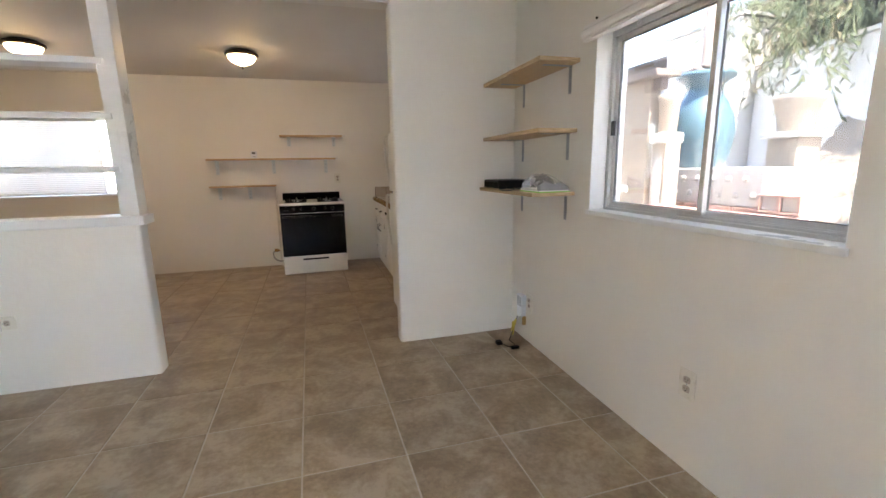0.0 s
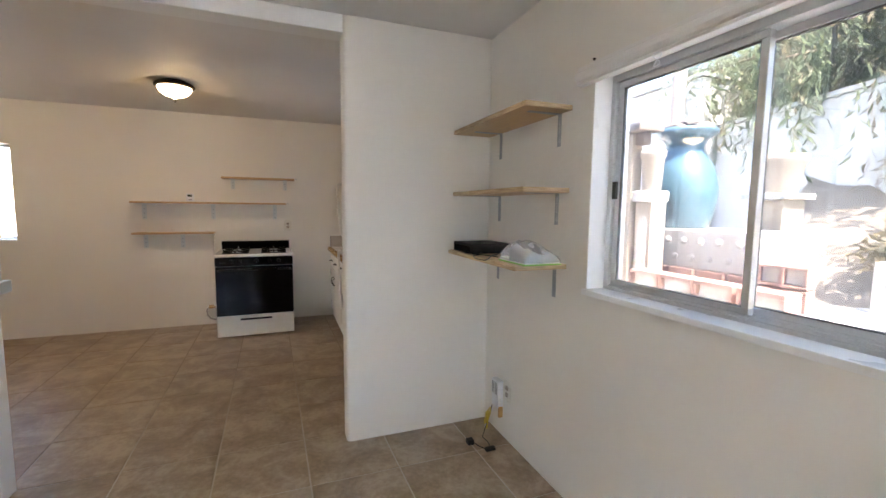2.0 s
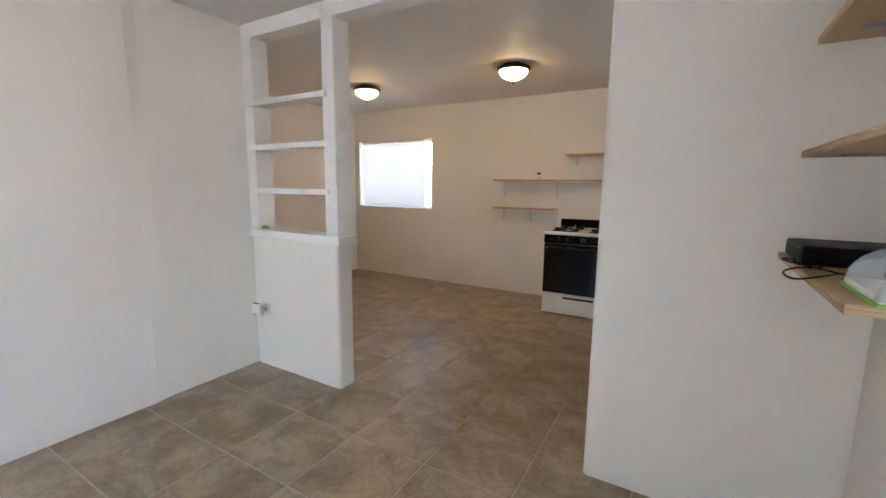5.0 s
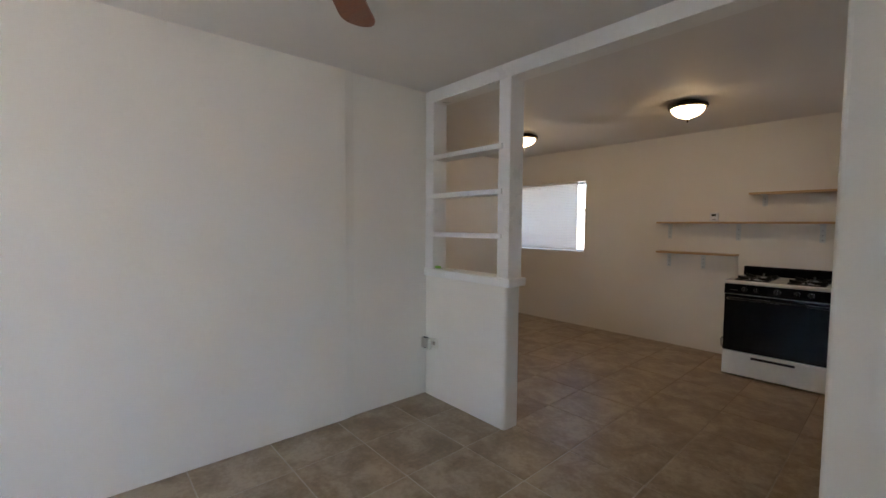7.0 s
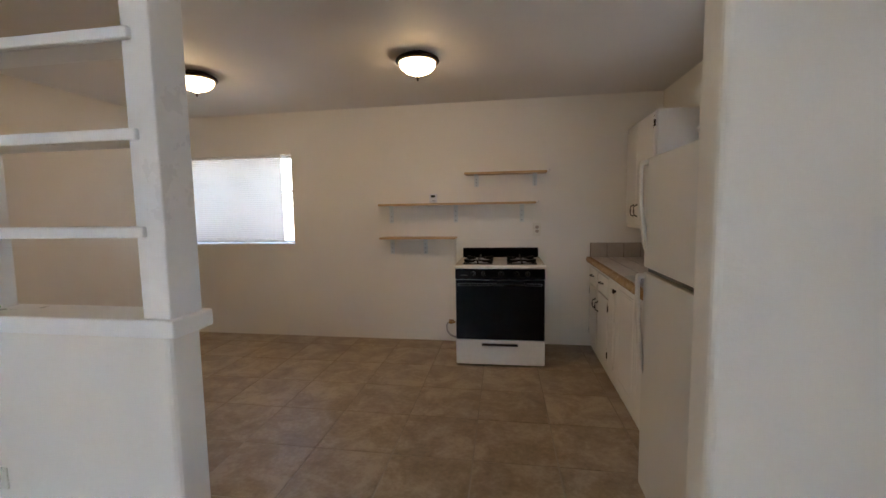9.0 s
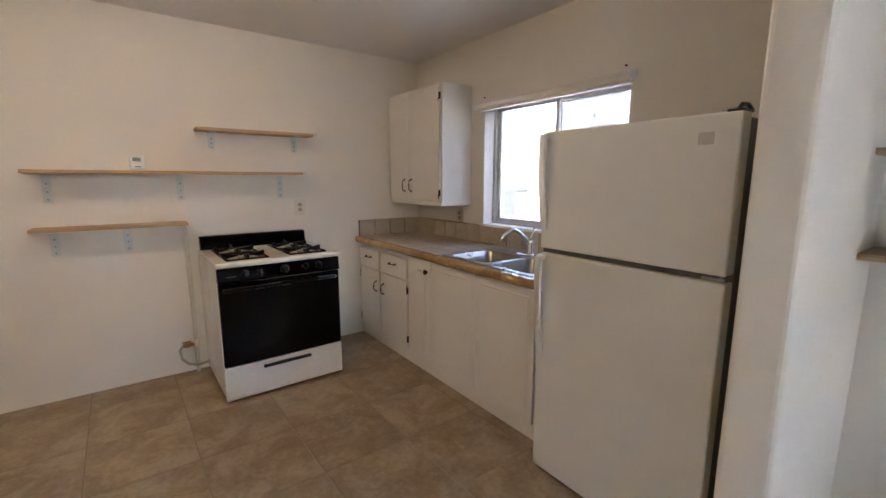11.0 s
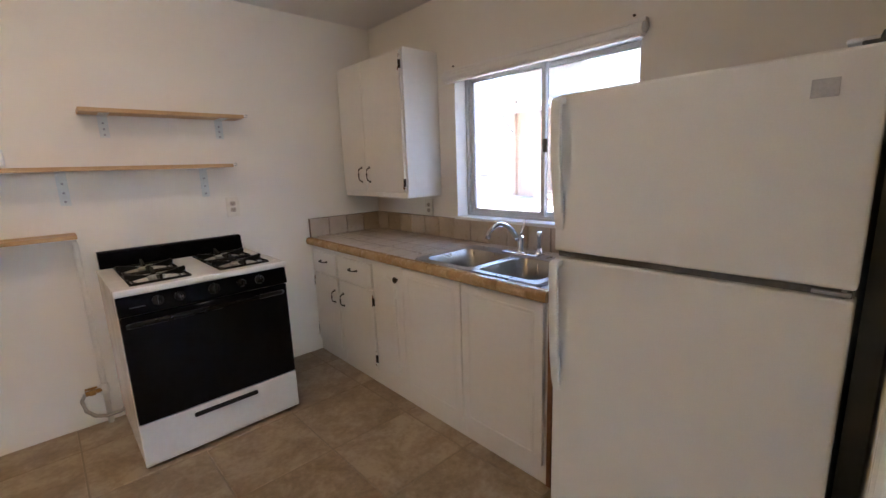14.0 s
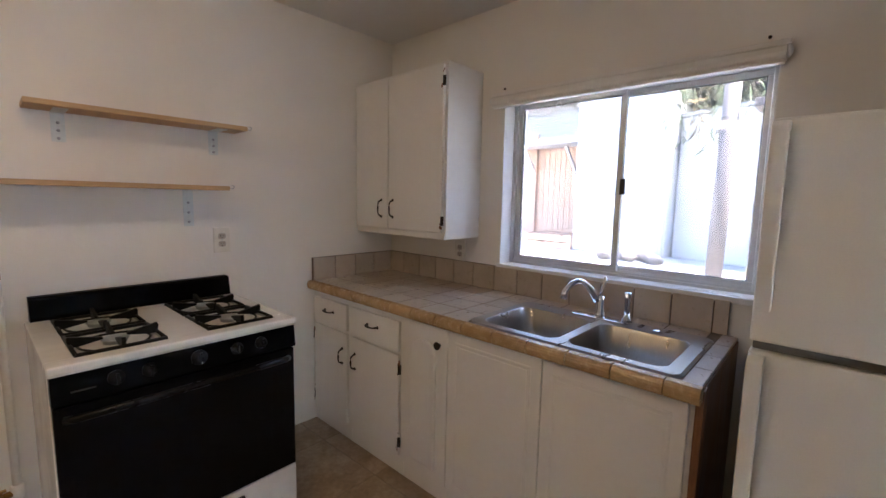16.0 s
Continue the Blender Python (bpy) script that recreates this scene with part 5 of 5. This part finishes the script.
for k in range(4):
    t = bmesh.new()
    bmesh.ops.create_icosphere(t, subdivisions=2, radius=1)
    for v in t.verts:
        v.co *= 1 + 0.35 * noise.noise(v.co * 2 + Vector((k * 3, 0, 0)))
    bmesh.ops.transform(t, matrix=Matrix.Translation((-0.03 + 0.028 * k, 0.006 * (k % 2), 0.013)) @ Matrix.Diagonal((0.022, 0.02, 0.011, 1)), verts=t.verts)
    merge(bm, t)
part("wrapper", bm, GREEN, pk)


# ---------------------------------------------------------------- outdoors
structure("ground", box(B(), -400, 400, -400, 400, -0.45, -0.30), SOIL, "dry sandy ground round the house", "ground")
structure("terrace", box(B(), XE + TH + 0.01, 16.0, -3.0, 16.0, -0.30, 0.52), CONCRETE, "raised concrete terrace east of the house", "terrace")
structure("yard_slab", box(B(), -4.5, 5.0, -9.0, YS - TH - 0.01, -0.30, -0.06), CONCRETE, "pale concrete yard slab", "pavement")
structure("back_slab", box(B(), -8.0, XE + 0.2, YB + TH + 0.01, 14.0, -0.30, 0.10), CONCRETE, "pale concrete behind the house", "pavement")


def hillside():
    bm = bmesh.new()
    nx, ny = 34, 60
    g = []
    for j in range(ny + 1):
        row = []
        for i in range(nx + 1):
            x, y = 5.6 + 12 * i / nx, -6.0 + 10.4 * j / ny
            z = 0.45 + 2.6 * (1 - math.exp(-max(0, x - 5.8) / 2.2)) + 0.45 * noise.noise(Vector((x * 0.6, y * 0.6, 0)))
            z += 0.10 * noise.noise(Vector((x * 2.3, y * 2.3, 3)))
            row.append(bm.verts.new((x, y, z)))
        g.append(row)
    for j in range(ny):
        for i in range(nx):
            f = bm.faces.new((g[j][i], g[j][i + 1], g[j + 1][i + 1], g[j + 1][i]))
            f.smooth = True
    structure("hillside", bm, SOIL, "pale eroded slope rising beyond the terrace", "slope")


hillside()


def urn(at):
    u = thing("garden_urn", at, "large cracked blue-green glazed garden urn", "urn")
    prof = [(0.25, 0.0), (0.262, 0.01), (0.285, 0.08), (0.316, 0.18), (0.334, 0.28), (0.336, 0.36), (0.322, 0.44), (0.29, 0.52), (0.24, 0.60), (0.196, 0.66), (0.178, 0.70), (0.180, 0.74), (0.22, 0.785), (0.29, 0.815), (0.305, 0.84), (0.295, 0.865), (0.25, 0.87), (0.20, 0.84), (0.15, 0.76), (0.0, 0.70)]
    prof = [(r * 0.84, z) for r, z in prof]
    part("vessel", lathe(B(), prof, seg=44), BLUEGLAZE, u)
    lid = B()
    for k in range(9):
        st = bmesh.new()
        bmesh.ops.create_icosphere(st, subdivisions=2, radius=1)
        for v in st.verts:
            v.co *= 1 + 0.30 * noise.noise(v.co * 1.5 + Vector((k * 4.3, 0, 2)))
        a = k * 2.4
        rr = 0.15 if k < 6 else 0.06
        bmesh.ops.transform(st, matrix=Matrix.Translation((rr * math.cos(a), rr * math.sin(a), 0.875 + (0.045 if k > 5 else 0.0))) @ Matrix.Diagonal((0.085, 0.075, 0.042, 1)), verts=st.verts)
        merge(lid, st)
    part("capping_stones", lid, WEATHERED, u, "grey stones heaped in the mouth")
    cr = B()
    for pts in ([(0.62, 0.72), (0.50, 0.62), (0.35, 0.45), (0.32, 0.28), (0.22, 0.14), (0.0, 0.04)], [(0.0, 0.04), (-0.45, 0.14), (-0.75, 0.24), (-0.85, 0.33)]):
        path = []
        for turn, z in pts:
            r = next(r0 + (r1 - r0) * (z - z0) / (z1 - z0) for (r0, z0), (r1, z1) in zip(prof, prof[1:]) if z0 <= z <= z1)
            path.append((-r * math.cos(turn), r * math.sin(turn), z))
        tube(cr, path, 0.0045, 6)
    part("crack_repair", cr, WEATHERED, u, "dark mended cracks")


plx, ply0, ply1 = 3.98, 2.92, 3.96
pl = thing("planter_plinth", (plx + 0.32, (ply0 + ply1) / 2, 0.52), "white plastered plinth studded with round bosses", "plinth")
part("base", box(B(), -0.30, 0.32, -0.50, 0.50, 0.0, 0.41, 0.01), WHITESTUCCO, pl)
part("body", box(B(), -0.32, 0.32, -0.52, 0.52, 0.41, 0.72, 0.015), WHITESTUCCO, pl)
for j in range(7):
    for i in range(2):
        part("boss", lathe(B(), [(0.030, -0.004), (0.026, 0.012), (0.012, 0.020), (0.0, 0.021)], (-0.32, -0.45 + 0.15 * j + (0.075 if i else 0), 0.50 + 0.13 * i), 14, pose(0, 0, 0, 0, -90, 0)), CONCRETE, pl)
for j in range(4):
    part("brick", box(B(), -0.345, -0.30, -0.53 + 0.25 * j, -0.32 + 0.25 * j, 0.345, 0.405, 0.006), REDBLOCK, pl)
urn((plx + 0.30, 3.81, 1.24))


def breeze_block(y, z, x=3.48, turn=0.0, s=0.132, t=0.028):
    b = thing("breeze_block", (x, y, z), "hollow red clay block with pale fill", "block", "red clay block wall", turn)
    f = B()
    for a0, a1, c0, c1 in ((-s, s, 0, t), (-s, s, 2 * s - t, 2 * s), (-s, -s + t, t, 2 * s - t), (s - t, s, t, 2 * s - t)):
        box(f, -0.05, 0.10, a0, a1, c0, c1, 0.006, 2)
    part("frame", f, REDBLOCK, b)
    part("fill", box(B(), -0.02, 0.08, -s + t, s - t, t, 2 * s - t, 0.012, 2), WHITESTUCCO, b)


for j in range(4):
    breeze_block(3.40 - 0.278 * j + 0.006 * (j % 3), 0.675)
pb = thing("block_base", (3.55, 3.0, 0.52), "low white base under the clay blocks", "wall")
part("base_body", box(B(), -0.12, 0.075, -0.55, 0.54, 0.0, 0.155, 0.01), WHITESTUCCO, pb)
for r in range(2):
    for j in range(2):
        breeze_block(2.80 - 0.145 * j, 0.76 + 0.15 * r, 3.92, 12.0, 0.070, 0.019)
pb = thing("block_base", (3.95, 2.73, 0.52), "low white base beside the plinth", "wall")
part("base_body", box(B(), -0.10, 0.14, -0.16, 0.16, 0.0, 0.24, 0.01), WHITESTUCCO, pb)

lw = thing("garden_wing_wall", (3.75, 4.18, 0.52), "tan stuccoed garden pier with slab coping", "wall")
part("pier", box(B(), -0.15, -0.04, -0.45, 0.47, 0.0, 1.50, 0.012), STUCCO, lw)
part("coping", box(B(), -0.24, 0.02, -0.60, 0.50, 1.50, 1.56, 0.01), WEATHERED, lw, "dark overhanging slab")
part("corbel", box(B(), -0.13, -0.05, -0.54, -0.45, 1.40, 1.50, 0.01), WEATHERED, lw)
cb = thing("conduit_box", (3.59, 4.02, 1.05), "small white conduit box on the garden pier", "electrical box")
part("cover", box(B(), -0.035, -0.001, -0.09, 0.09, -0.03, 0.03, 0.006, 2), WHITEPLASTIC, cb)
part("conduit", tube(B(), [(-0.018, 0.11, -0.05), (-0.018, 0.11, 0.62)], 0.022, 8), WHITEPLASTIC, cb)
part("elbow", tube(B(), [(-0.018, 0.088, 0.0), (-0.018, 0.112, 0.0)], 0.014, 8), WHITEPLASTIC, cb)
sp2 = thing("garden_pier", (3.71, 3.62, 0.52), "small tan pier with ledge block and tapered pot", "pier")
part("shaft", box(B(), -0.08, 0.08, -0.08, 0.08, 0.0, 0.94, 0.010), STUCCO, sp2)
part("arch_panel", slab(B(), [(-0.045, 0.40), (0.045, 0.40), (0.045, 0.76), (0.03, 0.81), (0.0, 0.83), (-0.03, 0.81), (-0.045, 0.76)], -0.087, -0.078, Matrix(((0, 0, 1, 0), (1, 0, 0, 0), (0, 1, 0, 0), (0, 0, 0, 1)))), WHITESTUCCO, sp2, "arched relief panel")
part("ledge", box(B(), -0.115, 0.10, -0.085, 0.085, 0.94, 1.03, 0.012), WHITESTUCCO, sp2)
part("pot", lathe(B(), [(0.066, 1.03), (0.070, 1.04), (0.084, 1.28), (0.095, 1.30), (0.098, 1.33), (0.093, 1.345), (0.075, 1.345), (0.07, 1.29), (0.0, 1.28)], seg=28), STUCCO, sp2, "tapered pot with rolled rim")



def pot_on_pier(at):
    p = thing("pot_pedestal", at, "pale stucco pedestal carrying a round planter bowl", "pedestal")
    part("shaft", box(B(), -0.15, 0.15, -0.14, 0.14, 0.0, 0.98, 0.015), STUCCO, p)
    part("slab", box(B(), -0.20, 0.20, -0.19, 0.19, 0.98, 1.03, 0.012), WHITESTUCCO, p)
    part("bowl", lathe(B(), [(0.13, 1.03), (0.14, 1.05), (0.175, 1.28), (0.20, 1.31), (0.20, 1.36), (0.17, 1.36), (0.14, 1.30), (0.0, 1.28)], seg=28), STUCCO, p)


pot_on_pier((5.0, 3.45, 0.52))
cw = thing("scroll_wall", (3.9, 1.75, 0.52), "low white curved garden wall", "wall")
bm = B()
out = []
for i in range(15):
    a = i / 14
    out.append((2.25 - 1.15 * a, 0.55 * (1 - a) ** 1.7 + 0.06))
slab(bm, [(2.25, 0.0)] + out + [(1.10, 0.0)], -0.08, 0.08, Matrix(((0, 0, 1, 0), (1, 0, 0, -1.75), (0, 1, 0, 0), (0, 0, 0, 1))), 0.02)
part("wall_body", bm, WHITESTUCCO, cw)


# boundary wall with mesh fence in front of the slope's planting
def mesh_fence(at, turn, n, label):
    f = thing("mesh_fence", at, label, "fence", turn=turn)
    for k in range(n + 1):
        part("post", tube(B(), [(0, 1.2 * k, 0), (0, 1.2 * k, 1.0)], 0.024, 8), BLACKIRON, f)
    w = B()
    length = 1.2 * n
    for k in range(int((length + 1.0) / 0.10)):
        for s in (0, 1):
            a = -1.0 + k * 0.10
            y0, y1 = (a, a + 1.0) if s == 0 else (a + 1.0, a)
            c0, c1 = 0.05, 0.95
            lo, hi = 0.0, 1.0
            for lim0, lim1 in ((0.0, length),):
                if y1 == y0:
                    continue
                t0, t1 = sorted(((lim0 - y0) / (y1 - y0), (lim1 - y0) / (y1 - y0)))
                lo, hi = max(lo, t0), min(hi, t1)
            if hi - lo < 0.02:
                continue
            tube(w, [(0, y0 + (y1 - y0) * lo, c0 + (c1 - c0) * lo), (0, y0 + (y1 - y0) * hi, c0 + (c1 - c0) * hi)], 0.006, 3)
    tagged(part("netting", w, BLACKIRON, f, "diamond wire netting"), kind="stuff")
    part("rail", tube(B(), [(0, 0, 0.96), (0, length, 0.96)], 0.018, 8), BLACKIRON, f)


# kitchen side of the terrace
wh = thing("white_outbuilding", (8.35, 6.80, 0.52), "plain white rendered outbuilding on the terrace", "building")
part("wall_body", box(B(), -0.87, 1.90, -0.60, 0.95, 0, 3.10, 0.02), WHITESTUCCO, wh)
part("drainpipe", tube(B(), [(-0.90, -0.56, 0.0), (-0.90, -0.56, 2.20), (-0.88, -0.50, 2.28), (-0.86, -0.44, 2.28)], 0.02, 8), WHITEPLASTIC, wh)
part("coping", box(B(), -0.92, 1.95, -0.65, 1.0, 3.10, 3.15, 0.01), CONCRETE, wh)
fw = thing("yard_wall", (10.6, 5.2, 0.52), "tall white yard wall with wire fence above", "wall")
part("wall_body", box(B(), -0.1, 0.1, -1.9, 3.4, 0, 2.45, 0.02), WHITESTUCCO, fw)
part("coping", box(B(), -0.15, 0.15, -1.92, 3.42, 2.45, 2.53, 0.01), CONCRETE, fw)
mesh_fence((10.6, 3.4, 3.05), 0, 4, "black wire fence over the yard wall")
rw = thing("retaining_wall", (6.9, 3.2, 0.52), "white rendered retaining wall below the slope", "wall", turn=-19.6)
part("wall_body", box(B(), -0.08, 0.08, 0.0, 3.13, 0, 2.27, 0.015), WHITESTUCCO, rw)
part("coping", box(B(), -0.12, 0.12, -0.02, 3.15, 2.27, 2.33, 0.01), CONCRETE, rw)
mesh_fence((6.9, 3.2, 2.85), -19.6, 2, "black diamond wire fence on the retaining wall")
ps = thing("timber_post", (5.74, 5.19, 0.52), "weathered round timber post on the terrace", "post")
part("shaft", tube(B(), [(0, 0, 0), (0.01, -0.01, 1.2), (0.02, -0.02, 2.9)], [0.088, 0.084, 0.080], 14), WEATHERED, ps)
part("base_collar", lathe(B(), [(0.13, 0), (0.12, 0.03), (0.092, 0.04)], seg=14), CONCRETE, ps)
kb = thing("stone_kerb", (4.9, 5.2, 0.52), "low stone kerb across the terrace", "kerb")
part("kerb_body", box(B(), -0.08, 0.08, -1.1, 2.2, 0, 0.07, 0.015), WEATHERED, kb)
for k in range(7):
    t = bmesh.new()
    bmesh.ops.create_icosphere(t, subdivisions=2, radius=1)
    for v in t.verts:
        v.co *= 1 + 0.35 * noise.noise(v.co * 1.7 + Vector((k * 5.1, 0, 0)))
    bmesh.ops.transform(t, matrix=Matrix.Diagonal((0.11, 0.13, 0.085, 1)), verts=t.verts)
    rk = part("rock", t, WEATHERED)
    rk.location = (6.75 + 0.13 * (k % 3), 6.12 + 0.12 * k, 0.575 + 0.02 * (k % 2))
    tagged(rk, "rough grey rock at the foot of the wall", "rock", "rocks by the outbuilding")


def timber_shed(at):
    s = thing("timber_shed", at, "orange-brown timber lean-to with shelf brackets", "shed")
    for k in range(23):
        part("board", box(B(), 0.0, 0.025, 0.14 * k, 0.14 * k + 0.134, 0.0, 2.15, 0.003, 1), RAWWOOD, s)
    for k in range(4):
        part("post", box(B(), -0.10, 0.0, 0.02 + 1.05 * k, 0.12 + 1.05 * k, 0, 2.5, 0.006), RAWWOOD, s)
        part("brace", slab(B(), [(0, 1.55), (-0.55, 2.10), (-0.63, 2.10), (0, 1.45)], -0.03, 0.03, Matrix(((1, 0, 0, 0), (0, 0, 1, 0.07 + 1.05 * k), (0, 1, 0, 0), (0, 0, 0, 1)))), WHITESTUCCO, s)
    part("beam", box(B(), -0.75, 0.03, -0.05, 3.30, 2.15, 2.27, 0.008), WHITESTUCCO, s, "pale painted beam")
    part("roof", box(B(), -0.8, 0.9, -0.1, 3.40, 3.14, 3.22, 0.01), ROOFING, s)
    for k in range(10):
        part("roof_board", box(B(), 0.0, 0.02, 0.0, 3.22, 2.28 + 0.085 * k, 2.36 + 0.085 * k, 0.003, 1), CONCRETE, s)


timber_shed((9.45, 7.55, 0.52))


def pallet(at):
    p = thing("wooden_pallet", at, "stacked wooden pallets on the terrace", "pallet")
    for lvl in range(2):
        for k in range(5):
            part("slat", box(B(), 0, 0.9, 0.22 * k, 0.22 * k + 0.11, 0.11 + 0.14 * lvl, 0.13 + 0.14 * lvl), RAWWOOD, p)
        for k in range(3):
            part("runner", box(B(), 0.4 * k, 0.4 * k + 0.07, 0, 1.0, 0.0 + 0.14 * lvl, 0.11 + 0.14 * lvl), RAWWOOD, p)


pallet((7.4, 7.75, 0.52))
bin_ = thing("wheelie_bin", (7.3, 10.3, 0.52), "grey plastic bin on the terrace", "bin")
part("tub", slab(B(), rounded(-0.22, 0.22, -0.25, 0.25, 0.05), 0.0, 0.62), GASKET, bin_)
part("lid", slab(B(), rounded(-0.24, 0.24, -0.27, 0.27, 0.05), 0.62, 0.67, None, 0.02), GASKET, bin_)
back = thing("garden_wall", (-2.2, 9.2, 0.10), "pale garden wall behind the back window", "wall")
part("wall_body", box(B(), -3.5, 3.5, -0.1, 0.1, 0, 1.55, 0.02), WHITESTUCCO, back)


# drooping trees over the slope: tapered trunk, limbs and many narrow hanging leaves
def weeping_tree(at, height, reach, strands, seed, label):
    rnd = random.Random(seed)
    t = thing("weeping_tree", at, label, "tree", "trees above the terrace")
    w = B()
    tube(w, [(0, 0, -0.4), (0.05, 0.03, height * 0.4), (-0.04, 0.08, height * 0.8), (0.0, 0.0, height)], [0.16, 0.12, 0.08, 0.03], 9)
    tips = []
    for k in range(11):
        a, z = rnd.uniform(0, math.tau), height * rnd.uniform(0.55, 0.98)
        r = reach * rnd.uniform(0.55, 1.0)
        p = [(0, 0, z * 0.92), (0.45 * r * math.cos(a), 0.45 * r * math.sin(a), z + 0.30), (r * math.cos(a), r * math.sin(a), z + 0.12)]
        tube(w, p, [0.05, 0.03, 0.012], 6)
        tips.append(p)
    part("trunk", w, BARK, t)
    for name, mat, share in (("crown", LEAF, 0.72), ("dry_leaves", DRYLEAF, 0.28)):
        verts, faces = [], []
        for s in range(int(strands * share)):
            p = tips[rnd.randrange(len(tips))]
            u = rnd.random()
            base = Vector(p[1]).lerp(Vector(p[2]), u) if rnd.random() < 0.7 else Vector(p[0]).lerp(Vector(p[1]), u)
            base += Vector((rnd.gauss(0, 0.22), rnd.gauss(0, 0.22), rnd.gauss(0.05, 0.16)))
            drop = rnd.uniform(0.3, 1.3)
            lean = Vector((rnd.gauss(0, 0.12), rnd.gauss(0, 0.12), -1))
            m = int(drop / 0.075)
            for i in range(m):
                c = base + lean * (drop * i / m)
                d = Vector((rnd.gauss(0, 0.7), rnd.gauss(0, 0.7), -1.0)).normalized()
                side = d.cross(Vector((rnd.gauss(0, 1), rnd.gauss(0, 1), 0.2))).normalized() * rnd.uniform(0.012, 0.022)
                ln = rnd.uniform(0.12, 0.24)
                n0 = len(verts)
                bend = Vector((rnd.gauss(0, 0.012), rnd.gauss(0, 0.012), 0))
                verts += [tuple(c), tuple(c + d * ln * 0.5 + side + bend), tuple(c + d * ln), tuple(c + d * ln * 0.5 - side + bend)]
                faces += [(n0, n0 + 1, n0 + 2, n0 + 3)]
        me = bpy.data.meshes.new(name)
        me.from_pydata(verts, [], faces)
        me.materials.append(mat)
        ob = new(name, me)
        ob.parent = t
        tagged(ob, kind="stuff")


weeping_tree((7.6, 1.7, 1.6), 3.0, 2.4, 1250, 4, "drooping pepper tree over the pale slope")
weeping_tree((7.9, 4.3, 0.8), 3.3, 2.1, 620, 9, "drooping pepper tree above the terrace edge")
weeping_tree((8.5, 5.0, 1.3), 3.2, 2.0, 1200, 27, "dense drooping tree behind the wire fence")
weeping_tree((7.4, -0.4, 1.6), 3.0, 2.2, 700, 14, "drooping pepper tree with dry hanging twigs")
weeping_tree((12.2, 8.3, 1.0), 4.4, 2.8, 1100, 17, "drooping tree behind the wire fence")
weeping_tree((12.4, 6.0, 0.8), 4.3, 2.4, 700, 21, "leafy tree beyond the yard wall")


def shrub(at, size, seed, dry=False):
    rnd = random.Random(seed)
    verts, faces = [], []
    for k in range(900 if dry else 420):
        d = Vector((rnd.gauss(0, 1), rnd.gauss(0, 1), abs(rnd.gauss(0, 1)))).normalized() * size * rnd.uniform(0.35, 1.0)
        n = Vector((rnd.gauss(0, 1), rnd.gauss(0, 1), rnd.gauss(0, 1))).normalized()
        s = n.cross(d).normalized() * rnd.uniform(0.012, 0.022)
        ln = n * rnd.uniform(0.05, 0.13 if dry else 0.09)
        i = len(verts)
        verts += [tuple(d), tuple(d + ln * 0.5 + s), tuple(d + ln), tuple(d + ln * 0.5 - s)]
        faces.append((i, i + 1, i + 2, i + 3))
    t = thing("shrub", at, "dry brown shrub on the slope" if dry else "small leafy shrub on the slope", "shrub", "shrubs on the slope")
    me = bpy.data.meshes.new("leaves")
    me.from_pydata(verts, [], faces)
    me.materials.append(DRYLEAF if dry else LEAF)
    o = new("leaves", me)
    o.parent = t
    tagged(o, kind="stuff")
    part("stem", tube(B(), [(0, 0, -0.2), (0, 0, size * 0.6)], [0.02, 0.008], 6), BARK, t)


for k, p in enumerate(((6.4, 1.9, 0.85), (6.9, 1.1, 1.3), (6.3, 0.5, 0.9), (7.2, 2.5, 1.6))):
    shrub(p, 0.30 + 0.05 * (k % 2), 30 + k)
for k in range(9):
    sx, sy = 6.05 + 0.24 * (k * 5 % 7) + 0.1 * (k % 2), 0.4 + 0.36 * k
    shrub((sx, sy, 0.55 + 2.3 * (1 - math.exp(-max(0, sx - 5.8) / 2.2))), 0.42 + 0.07 * (k % 3), 50 + k, True)

# ---------------------------------------------------------------- floor tiles, laid last
PITCH, JOINT, SHEAR = 0.457, 0.0075, -0.022
bm = B()
a = (PITCH - JOINT) / 2
box(bm, -a, a, -a, a, -0.010, 0.0)
top = [e for e in bm.edges if all(v.co.z > -1e-6 for v in e.verts)]
bmesh.ops.bevel(bm, geom=top, offset=0.002, segments=1, profile=0.5, affect="EDGES")
for v in bm.verts:
    v.co.x += SHEAR * v.co.y
tile_me = bpy.data.meshes.new("floor_tile")
bm.to_mesh(tile_me)
bm.free()
tile_me.materials.append(FLOORTILE)
for j in range(-11, 8):
    yc = 3.09 + PITCH * (j + 0.5)
    for i in range(-8, 6):
        xc = 0.098 + PITCH * (i + 0.5) + SHEAR * (yc - 2.6)
        if yc < YS - 0.3 or yc > YB + 0.3 or xc > XE + 0.25 or xc < XKW - 0.25:
            continue
        if yc < YP and xc < XW - 0.25:
            continue
        t = new("tile", tile_me)
        t.parent = floor
        t.matrix_local = pose(xc, yc, 0.0005 * ((i * 7 + j * 3) % 3), 0, 0, 0)
